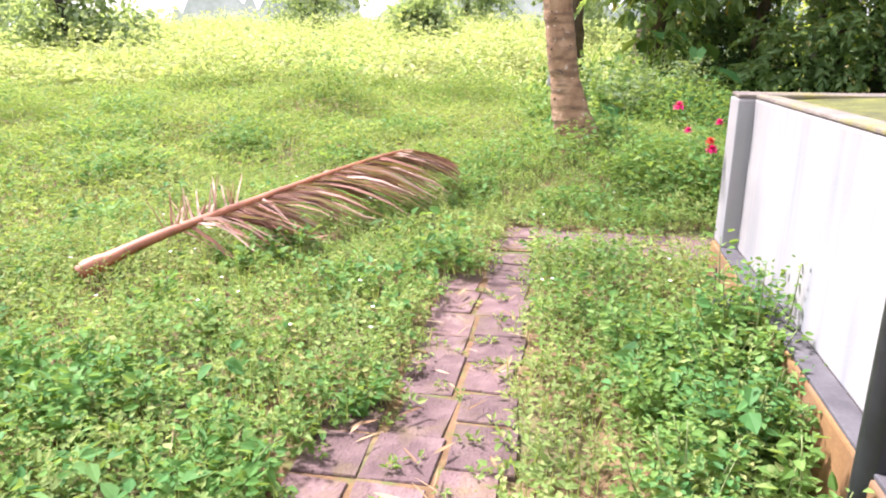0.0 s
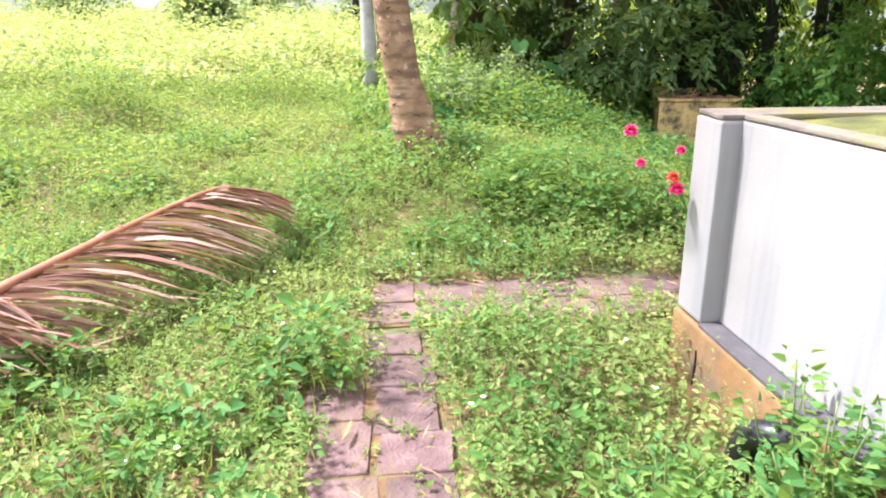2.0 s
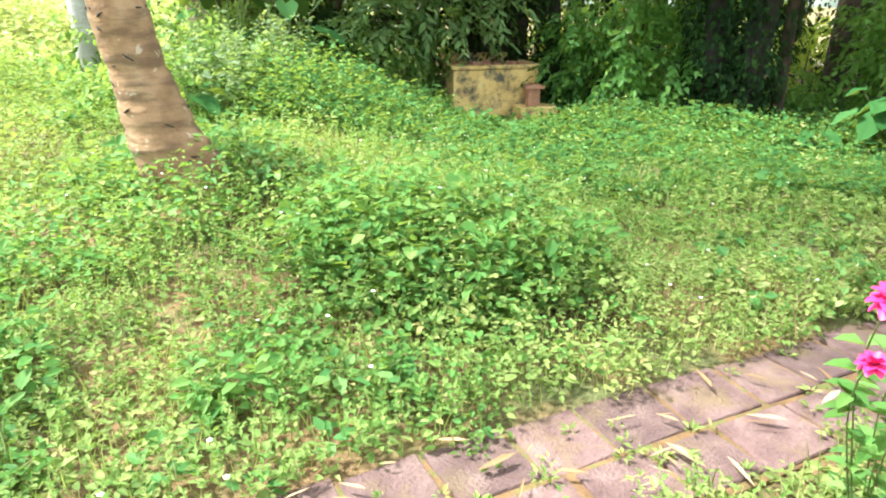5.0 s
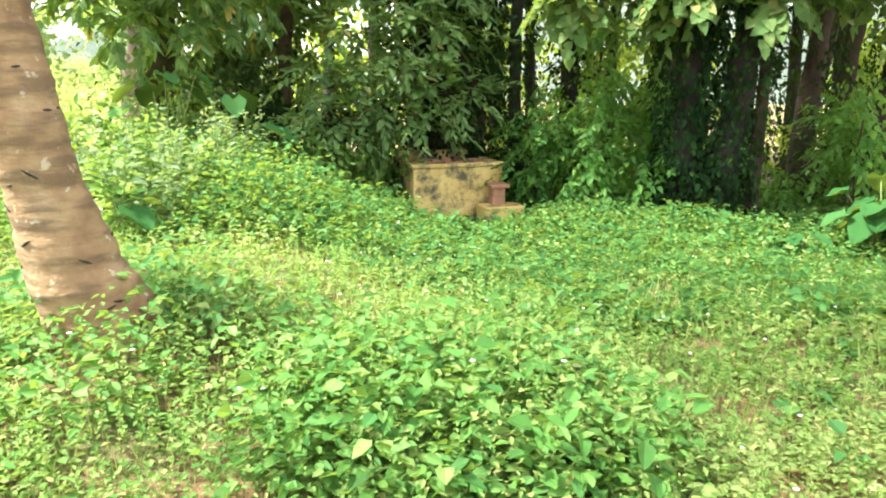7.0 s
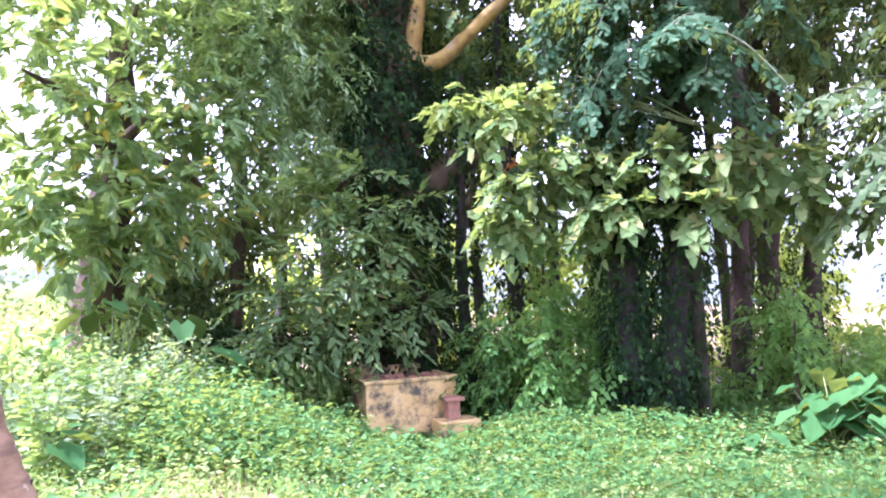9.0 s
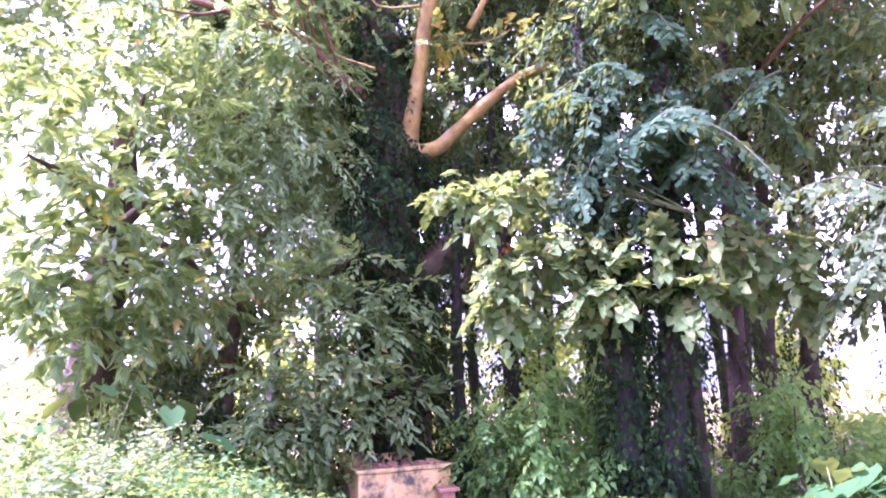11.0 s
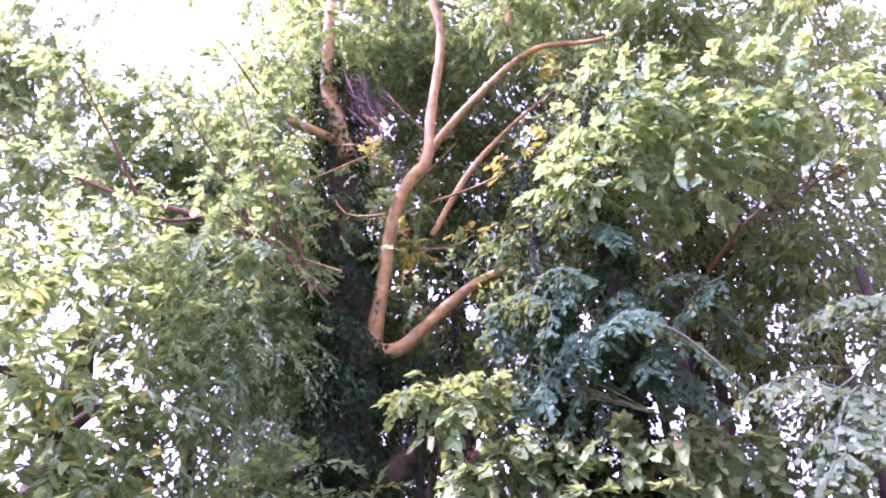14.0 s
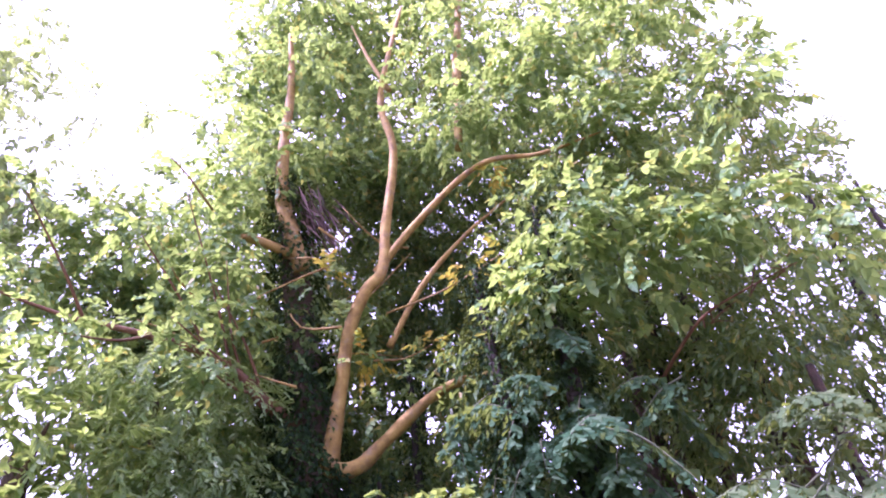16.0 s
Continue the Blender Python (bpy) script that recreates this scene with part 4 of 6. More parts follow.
    clumps(rng, (-10.0, -3.0, 1.0, 7.0), 50, 9, 0.07, "weeds", "low weeds over the open ground", M_WEED, False, 1.0, 0.12, lambda x, y: ~sector(x, y))
    clumps(rng, (4.0, 13.0, -4.0, 7.0), 40, 9, 0.08, "weeds", "low weeds beyond the wall", M_WEED, False, 1.0, 0.12, lambda x, y: ~sector(x, y))

    def far(x, y):
        return (y > 15.5) & (np.abs(np.arctan2(x, y) + 0.1) < 0.8) & (x < 0.45 * y + 1)

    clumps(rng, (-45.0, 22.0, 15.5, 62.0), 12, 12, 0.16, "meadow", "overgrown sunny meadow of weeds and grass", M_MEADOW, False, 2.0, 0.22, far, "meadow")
    blades(rng, (-45.0, 22.0, 15.5, 62.0), 25, 0.4, 0.03, "meadow_grass", "tall yellow-green meadow grass", far)


def joint_tufts():
    """Small tufts rooted in the joints of the path."""
    rng = np.random.default_rng(36)
    n = 900
    u, v = rng.uniform(1.5, 5.5, n), rng.uniform(-0.95, 2.3, n)
    x, y = 0.191 * u + 0.982 * v, 0.982 * u - 0.191 * v
    ok = ~clear_of(x, y) & ((v < V_FACE - 0.1) | (u > U_END + 0.1)) & (np.sin(u * 20.5) * np.sin(v * 20.0) < -0.1)
    x, y = x[ok], y[ok]
    k = 9
    a = rng.uniform(0, 6.28, (len(x), k))
    at = np.stack([x[:, None] + np.cos(a) * 0.012, y[:, None] + np.sin(a) * 0.012, 0.01 + 0 * a], -1).reshape(-1, 3)
    way = np.stack([np.cos(a), np.sin(a), rng.uniform(0.3, 1.2, a.shape)], -1).reshape(-1, 3)
    s = rng.uniform(0.015, 0.045, len(at))
    tagged(mesh_object("joint_weeds", *leaf_arrays(at, way, np.tile([[0, 0, 1.0]], (len(at), 1)), s, s * 0.4, 0.15, 0.3, False), M_WEED), "tiny weeds sprouting in the joints of the path", "weeds", kind="stuff")


build_weeds()
joint_tufts()


# ---- trees and shrubs ----
def mass_arrays(rng, c, r, n, leaf, narrow=0.45, clump=26, spread_r=0.28, hang=0.2, hollow=0.35, full=True):
    """Leaves of one bough mass: sprays of leaves spread unevenly through an ellipsoid."""
    k = max(1, n // clump)
    d = unit(rng.normal(0, 1, (k, 3)))
    rad = rng.uniform(hollow, 1.05, k) ** 0.6
    mid = np.array(c) + d * rad[:, None] * np.array(r)
    lean = unit(d * np.array([1, 1, 0.4]) + rng.normal(0, 0.4, (k, 3)) + [0, 0, -hang])
    i = np.repeat(np.arange(k), clump)
    m = len(i)
    s = rng.uniform(-1, 1, m)
    at = mid[i] + lean[i] * (s * spread_r * 1.6)[:, None] + rng.normal(0, spread_r * 0.42, (m, 3)) * [1, 1, 0.6]
    way = lean[i] * 0.7 + rng.normal(0, 0.55, (m, 3)) + [0, 0, -hang]
    up = np.array([[0, 0, 1.0]]) + rng.normal(0, 0.45, (m, 3))
    size = leaf * rng.uniform(0.6, 1.3, m)
    return leaf_arrays(at, way, up, size, size * narrow * rng.uniform(0.8, 1.2, m), 0.15, 0.15, full)


def spray_arrays(rng, c, r, k, leaf, narrow=0.5, per=11, length=0.55, hang=0.3, fall=0.1, heart=False, hollow=0.2, full=True, bunch=1.0):
    """Leafy twigs spread through an ellipsoid: leaves stand in turn on both sides of each drooping twig. bunch over 1 gathers them at its end."""
    d = unit(rng.normal(0, 1, (k, 3)))
    start = np.array(c) + d * (rng.uniform(hollow, 1.0, k) ** 0.6)[:, None] * np.array(r)
    way = unit(d * [1, 1, 0.35] + rng.normal(0, 0.45, (k, 3)) + [0, 0, -0.4 * hang])
    side = unit(np.cross(way, [0, 0, 1.0]) + rng.normal(0, 0.18, (k, 3)))
    up = np.cross(side, way)
    up = up * np.sign(up[:, 2:3] + 1e-6)
    t = ((np.arange(per) + 0.5) / per) ** (1 / bunch)
    ln = length * rng.uniform(0.65, 1.35, k)
    run = ln[:, None] * t[None, :]
    at = start[:, None] + way[:, None] * run[..., None]
    at[..., 2] -= hang * run * t
    sg = np.where(np.arange(per) % 2, 1.0, -1.0)[None, :, None]
    open_ = (1.1 - 0.8 * t)[None, :, None]
    lw = way[:, None] * (0.45 + 0.55 * t)[None, :, None] + side[:, None] * sg * open_ + rng.normal(0, 0.22, (k, per, 3)) + [0, 0, -fall]
    lu = up[:, None] + rng.normal(0, 0.28, (k, per, 3))
    sz = leaf * rng.uniform(0.7, 1.25, (k, per)) * (1.05 - 0.35 * np.abs(t - 0.5))[None]
    sz = sz.reshape(-1)
    return leaf_arrays(at.reshape(-1, 3), lw.reshape(-1, 3), lu.reshape(-1, 3), sz, sz * narrow * rng.uniform(0.85, 1.15, len(sz)), 0.14, 0.18, full, heart)


def fishtail_arrays(rng, base, way, length, pinnae=7, leaflet=0.18):
    """One fishtail-palm frond: side ribs set with wedge-shaped leaflets, broadest near their torn tips."""
    way = np.array(way, dtype=float)
    way /= np.linalg.norm(way)
    side = np.cross(way, [0, 0, 1.0])
    side /= np.linalg.norm(side)
    at, lw, lu, sz = [], [], [], []
    for p in range(pinnae):
        f = (p + 0.8) / pinnae
        root = np.array(base) + way * length * f + [0, 0, -0.55 * length * f * f]
        for sg in (-1, 1):
            rib = side * sg * 0.9 + way * 0.6 + rng.normal(0, 0.12, 3) + [0, 0, -0.75]
            rib /= np.linalg.norm(rib)
            span = 0.42 * length * (1.05 - 0.75 * abs(f - 0.35)) * rng.uniform(0.85, 1.15)
            across = np.cross(rib, [0, 0, 1.0])
            n = 6
            for j in range(n):
                g = (j + 0.7) / n
                q = root + rib * span * g + np.array([0, 0, -0.3 * span * g * g])
                for e in ((-1, 1) if j < n - 1 else (0,)):
                    at.append(q)
                    lw.append(rib * 0.8 + across * e * 0.7 + rng.normal(0, 0.2, 3) + [0, 0, -0.45])
                    lu.append(way * [0.9, 0.9, 0] + [0, 0, 0.5] + rng.normal(0, 0.35, 3))
                    sz.append(leaflet * rng.uniform(0.75, 1.25) * (1.15 - 0.4 * g))
    at, lw, lu, sz = np.array(at), unit(np.array(lw)), np.array(lu), np.array(sz)[:, None]
    across = unit(np.cross(lw, lu))
    v = np.stack([at, at + lw * sz * 0.72 + across * sz * 0.3, at + lw * sz * rng.uniform(0.8, 1.05, sz.shape) + across * sz * rng.uniform(-0.1, 0.1, sz.shape), at + lw * sz * 0.85 - across * sz * 0.27], 1).reshape(-1, 3)
    return v, np.arange(len(at))[:, None] * 4 + np.array([[0, 1, 2, 3]])


def glade(az, dist, z):
    """A place by its bearing (degrees right of +y) and distance from the middle of the open ground."""
    return (0.6 + dist * math.sin(radians(az)), 4.5 + dist * math.cos(radians(az)), z)


def ivy_arrays(rng, points, radii, n, leaf=0.1):
    """Small leaves hanging all over a trunk."""
    pts, rad = np.array(points, dtype=float), np.array(radii, dtype=float)
    s = rng.uniform(0, len(pts) - 1, n)
    c = np.stack([np.interp(s, range(len(pts)), pts[:, i]) for i in range(3)], 1)
    a = rng.uniform(0, 2 * math.pi, n)
    ru = np.interp(s, range(len(pts)), rad) * (1.0 + 0.22 * np.sin(s * 9 + a * 3) + rng.normal(0, 0.12, n))
    out = np.stack([np.cos(a), np.sin(a), np.zeros(n)], 1)
    at = c + out * ru[:, None]
    way = out * 0.5 + rng.normal(0, 0.35, (n, 3)) + [0, 0, -0.75]
    size = leaf * rng.uniform(0.6, 1.4, n)
    return leaf_arrays(at, way, out + [0, 0, 0.4] + rng.normal(0, 0.3, (n, 3)), size, size * 0.6, 0.15, 0.15, False)


def crown(parent, arrays, material, name="crown", label=""):
    v, q = joined(arrays)
    return mesh_object(name, v, q, material, parent, label)


def big_tree():
    rng = np.random.default_rng(41)
    t = thing("large_tree", "big old tree with orange limbs and an ivy-clad trunk", "tree")
    trunk = [(9.42, 14.1, -0.8), (9.32, 14.0, 0.6), (9.17, 13.95, 2.5), (9.08, 13.9, 4.5), (9.2, 13.8, 6.0), (9.13, 13.98, 8.2), (8.95, 14.14, 10.85), (8.62, 14.18, 12.6), (8.5, 14.2, 14.0)]
    tr = tube("trunk", trunk, [0.8, 0.66, 0.6, 0.56, 0.48, 0.36, 0.26, 0.2, 0.1], M_BROWN, t, 16, seed=1, lump=0.25)
    tube("limb", [(9.25, 13.7, 6.45), (8.75, 13.85, 6.85), (8.25, 14.05, 7.2), (7.85, 14.2, 7.6), (7.0, 14.65, 8.15), (6.05, 15.15, 8.4), (5.1, 15.55, 8.5), (3.95, 15.9, 8.75)], [0.17, 0.15, 0.135, 0.115, 0.085, 0.065, 0.045, 0.02], M_RUDDY, t, 10, "reddish-brown spreading limb", seed=2, lump=0.25)
    for k, (a, m, b) in enumerate((((8.2, 14.05, 7.2), (7.75, 14.05, 8.2), (7.0, 14.2, 9.4)), ((7.9, 14.2, 7.55), (7.5, 14.2, 8.4), (7.1, 14.0, 9.9)), ((7.85, 14.2, 7.6), (7.1, 14.0, 7.75), (6.1, 14.0, 8.2)),
                                   ((7.3, 14.5, 8.0), (6.6, 14.5, 8.9), (5.6, 14.6, 10.1)), ((6.3, 15.0, 8.35), (5.6, 14.8, 7.9), (4.6, 14.8, 7.7)), ((8.05, 14.1, 7.35), (7.4, 13.9, 7.2), (6.7, 13.7, 7.3)),
                                   ((5.3, 15.5, 8.5), (4.6, 15.2, 9.2), (3.6, 15.0, 10.3)), ((7.6, 14.3, 7.8), (7.2, 14.3, 9.0), (6.2, 14.2, 11.2)))):
        tube("branch", [a, m, b], [0.038, 0.026, 0.01], M_RUDDY, t, 7, seed=20 + k, lump=0.2)
    tube("limb", [(9.22, 13.43, 5.9), (9.2, 13.23, 6.5), (9.23, 13.04, 7.43), (9.23, 12.79, 8.5), (9.36, 12.42, 9.35), (9.6, 12.1, 9.85), (9.68, 12.0, 10.95), (9.8, 11.65, 13.2), (9.62, 11.75, 15.1), (9.95, 11.0, 18.5)], [0.2, 0.155, 0.14, 0.132, 0.128, 0.12, 0.112, 0.1, 0.085, 0.045], M_ORANGE, t, 12, "smooth sunlit orange limb", seed=3, lump=0.18)
    tube("limb", [(9.12, 13.53, 6.05), (9.24, 13.18, 5.84), (9.47, 12.83, 5.9), (9.72, 12.48, 6.25), (10.03, 11.97, 6.72), (10.3, 11.45, 7.08), (10.52, 10.98, 7.18), (11.0, 10.2, 7.3), (11.2, 9.6, 7.9)], [0.19, 0.17, 0.15, 0.13, 0.12, 0.1, 0.085, 0.055, 0.02], M_ORANGE, t, 12, seed=4, lump=0.25)
    tube("limb", [(9.25, 13.7, 3.3), (9.75, 13.1, 3.9), (10.15, 12.75, 4.25), (10.35, 12.55, 4.45)], [0.36, 0.28, 0.2, 0.12], M_BROWN, t, 12, seed=5, lump=0.3)
    tube("hanging_root", [(10.15, 12.7, 4.2), (9.95, 12.85, 3.0), (9.75, 13.0, 1.9)], [0.04, 0.055, 0.03], M_BROWN, t, 7, seed=6, lump=0.3)
    tube("limb", [(9.62, 12.3, 9.9), (10.0, 11.2, 11.0), (10.54, 9.82, 12.0), (10.82, 8.49, 11.6), (11.2, 7.2, 11.6)], [0.1, 0.08, 0.065, 0.045, 0.015], M_ORANGE, t, 8, seed=7, lump=0.2)
    tube("limb", [(8.85, 13.75, 10.3), (8.62, 13.85, 11.3), (8.4, 13.95, 12.4), (8.4, 13.95, 14.1), (8.5, 13.85, 16.2), (8.45, 13.9, 18.5)], [0.2, 0.19, 0.17, 0.14, 0.11, 0.05], M_ORANGE, t, 10, seed=10, lump=0.2)
    tube("limb", [(8.6, 13.9, 10.75), (8.1, 14.1, 10.9), (7.6, 14.3, 10.95)], [0.12, 0.11, 0.07], M_ORANGE, t, 9, "broken limb stub", seed=11, lump=0.25)
    tube("limb", [(10.0, 11.75, 15.6), (9.7, 12.1, 16.9), (9.4, 12.4, 18.4)], [0.07, 0.05, 0.02], M_ORANGE, t, 8, seed=12, lump=0.2)
    tube("limb", [(10.7, 10.4, 13.0), (10.95, 10.2, 15.9), (11.1, 9.9, 18.2), (11.2, 9.6, 20.5)], [0.1, 0.12, 0.1, 0.05], M_ORANGE, t, 9, seed=13, lump=0.2)
    tube("limb", [(10.0, 12.4, 8.3), (10.5, 11.7, 9.75), (11.1, 10.8, 10.9), (11.6, 9.7, 11.7)], [0.075, 0.065, 0.05, 0.02], M_ORANGE, t, 8, seed=14, lump=0.2)
    # withered leaves hanging beside the trunk's broken top
    m = 90
    at = np.array([8.95, 13.75, 12.2]) + rng.normal(0, 1, (m, 3)) * [0.3, 0.25, 0.3]
    way = np.stack([rng.uniform(0.1, 0.9, m), rng.uniform(-0.9, -0.1, m), np.full(m, -1.5)], 1) + rng.normal(0, 0.2, (m, 3))
    sz = rng.uniform(0.5, 1.2, m)
    mesh_object("withered_leaves", *leaf_arrays(at, way, np.array([[-0.6, -0.7, 0.3]]) + rng.normal(0, 0.4, (m, 3)), sz, np.full(m, 0.06), 0.1, 0.05, False), M_WITHERED, t, "dull purple-brown withered strap leaves")
    for k in range(16):
        a = np.array([rng.uniform(6.5, 11), 0, rng.uniform(7, 11.5)])
        a[1] = 13.8 - 0.5 * (a[0] - 8.0) + rng.normal(0, 0.6)
        if a[0] > 9.6:
            a[1] = 13.4 - 1.1 * (a[0] - 9.5)
        b = a + rng.normal(0, 0.9, 3) + [0, 0, 0.6]
        tube("twig", [a, (a + b) / 2 + rng.normal(0, 0.15, 3), b], [0.03, 0.02, 0.008], M_ORANGE, t, 5, per=3)
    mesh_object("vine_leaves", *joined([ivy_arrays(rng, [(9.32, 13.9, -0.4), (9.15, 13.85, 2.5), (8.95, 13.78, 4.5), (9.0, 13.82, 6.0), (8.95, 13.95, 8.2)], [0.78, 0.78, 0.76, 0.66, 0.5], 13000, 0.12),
                                        ivy_arrays(rng, [(9.0, 13.85, 8.0), (8.9, 14.05, 10.9), (8.6, 14.1, 13.0)], [0.5, 0.5, 0.4], 3000, 0.13)]), M_IVY_SHADE, t, "dark ivy leaves on the trunk")
    lofty = []

    def bough(az, dist, el, r=1.25, n=46, leaf=0.16):
        z = 1.6 + dist * math.tan(radians(el))
        lofty.append(spray_arrays(rng, glade(az, dist, z), (r, r, 0.62 * r), n, leaf, 0.82, 11, 0.6, 0.35, 0.45, True, 0.1))

    # spreading boughs over the reddish limb, thin towards the open sky
    for k in range(46):
        az, el = rng.uniform(10, 41), rng.uniform(19, 43)
        if not (az < 31 and el > 38) and not (15 < az < 25 and 14 < el < 21):
            bough(az, rng.uniform(12.6, 15.5), el, 1.1, 34)
    for az, dist, el in ((33, 13.0, 43.5), (34, 13.2, 47.5), (36, 13.0, 52), (37, 13.2, 56), (31.5, 13.4, 41), (35, 13.6, 50), (32, 12.8, 38)):
        bough(az, dist, el, 1.1, 38)
    for x, y, z in ((7.0, 14.2, 9.5), (7.1, 14.0, 10.0), (6.1, 14.0, 8.3), (5.6, 14.6, 10.2), (4.6, 14.8, 7.8), (6.7, 13.7, 7.4), (3.6, 15.0, 10.3), (6.2, 14.2, 11.2), (7.4, 13.9, 8.6)):
        lofty.append(spray_arrays(rng, (x, y, z), (0.6, 0.5, 0.4), 18, 0.16, 0.82, 10, 0.55, 0.35, 0.4, True, 0.1))
    for az, dist, el in ((29, 13.2, 21), (32, 13.0, 19), (35, 13.1, 22), (38, 12.9, 20), (30.5, 13.3, 16), (36.5, 13.0, 16.5), (26, 13.4, 18)):
        bough(az, dist, el, 0.9, 18)
    # the top, right round the upright limbs and behind them
    for k in range(30):
        az = rng.uniform(37, 62)
        bough(az, rng.uniform(13.2, 15.0), rng.uniform(40, 59), 1.35, 42, 0.17)
    for k in range(34):
        az, el = rng.uniform(58, 92), rng.uniform(37, 58)
        if az > 70 or el > 47:
            bough(az, rng.uniform(10.5, 13.5), el - max(0, az - 84) * 0.8, 1.0, 34, 0.17)
    for az, dist, el in ((39, 11.6, 46), (41, 11.8, 52), (36, 12.2, 42), (43, 11.6, 57), (34, 12.5, 37), (57.5, 11.2, 52), (58.5, 11.0, 47)):
        bough(az, dist, el, 0.95, 34, 0.17)
    # low hanging sprays with large leaves on the sunny side
    for az, dist, el in ((68, 9.8, 36.5), (70, 10.2, 33), (73, 10.0, 36), (76, 10.4, 33.5), (79, 10.2, 36), (82, 10.5, 33), (66.5, 10.2, 31), (86, 10.6, 33), (74, 10.2, 30.5), (90, 10.8, 29)):
        bough(az, dist, el, 0.85, 24, 0.2)
    # tufts on the trunk and along the lower limbs
    for x, y, z in ((9.0, 13.3, 9.0), (8.85, 13.4, 10.0), (9.3, 12.9, 8.0), (9.6, 12.6, 9.2), (10.2, 12.1, 7.6), (8.4, 13.6, 8.5), (9.9, 12.6, 6.9)):
        lofty.append(spray_arrays(rng, (x, y, z), (0.35, 0.35, 0.4), 9, 0.15, 0.82, 9, 0.45, 0.3, 0.4, True, 0.1))
    # inner leaves take the dark green as the shade within the crown
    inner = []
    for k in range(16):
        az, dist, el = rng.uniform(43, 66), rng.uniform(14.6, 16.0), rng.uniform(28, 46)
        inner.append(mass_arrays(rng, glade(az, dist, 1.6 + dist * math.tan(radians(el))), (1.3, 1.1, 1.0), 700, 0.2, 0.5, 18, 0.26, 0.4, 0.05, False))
    crown(t, inner, M_CANOPY, "inner_crown", "dense inner leaves, crown shade put into their darker green")
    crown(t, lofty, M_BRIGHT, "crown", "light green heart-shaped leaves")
    turned = [spray_arrays(rng, c, (0.3, 0.3, 0.2), 7, 0.15, 0.7, 8, 0.4, 0.3, 0.3, True, 0.1) for c in ((10.1, 10.4, 9.2), (10.5, 9.7, 9.4), (9.4, 12.6, 7.9), (9.0, 13.1, 10.1), (10.3, 11.6, 8.0), (10.9, 9.7, 12.0))]
    crown(t, turned, M_TURNED, "yellow_leaves", "sprays of yellow turning leaves")
    for a, b in (((9.75, 12.2, 8.9), (10.5, 9.7, 9.45)), ((9.6, 12.5, 7.9), (10.3, 11.5, 8.1))):
        a, b = Vector(a), Vector(b)
        tube("twig", [a, a.lerp(b, 0.5) + Vector((0, 0, -0.15)), b], [0.025, 0.018, 0.008], M_ORANGE, t, 6, per=4)


big_tree()


def ivy_tree(at, height, radius, label, lean=(0.0, 0.0), leaves=4500, seed=1, bark=None, ivy=True, group=""):
    rng = np.random.default_rng(seed)
    t = thing("tree", label, "tree", group=group)
    x, y = at
    z = float(ground(np.array(x), np.array(y))) - 0.15
    pts = [(x + lean[0] * f + 0.12 * math.sin(5 * f + seed), y + lean[1] * f + 0.12 * math.cos(4 * f + seed), z + height * f) for f in (0, 0.12, 0.3, 0.5, 0.75, 1.0)]
    rad = [radius * k for k in (1.35, 1.05, 1.0, 0.85, 0.65, 0.35)]
    tube("trunk", pts, rad, bark or M_BARK, t, 12, seed=seed, lump=0.3)
    if ivy:
        mesh_object("vine_leaves", *ivy_arrays(rng, pts, [rad[1] * 1.05 + 0.02, rad[1] * 1.5 + 0.14, *[r * 1.6 + 0.2 for r in rad[2:]]], leaves, 0.1), M_IVY_SHADE, t, "dark creeper leaves hanging on the trunk")
    return t, rng, pts


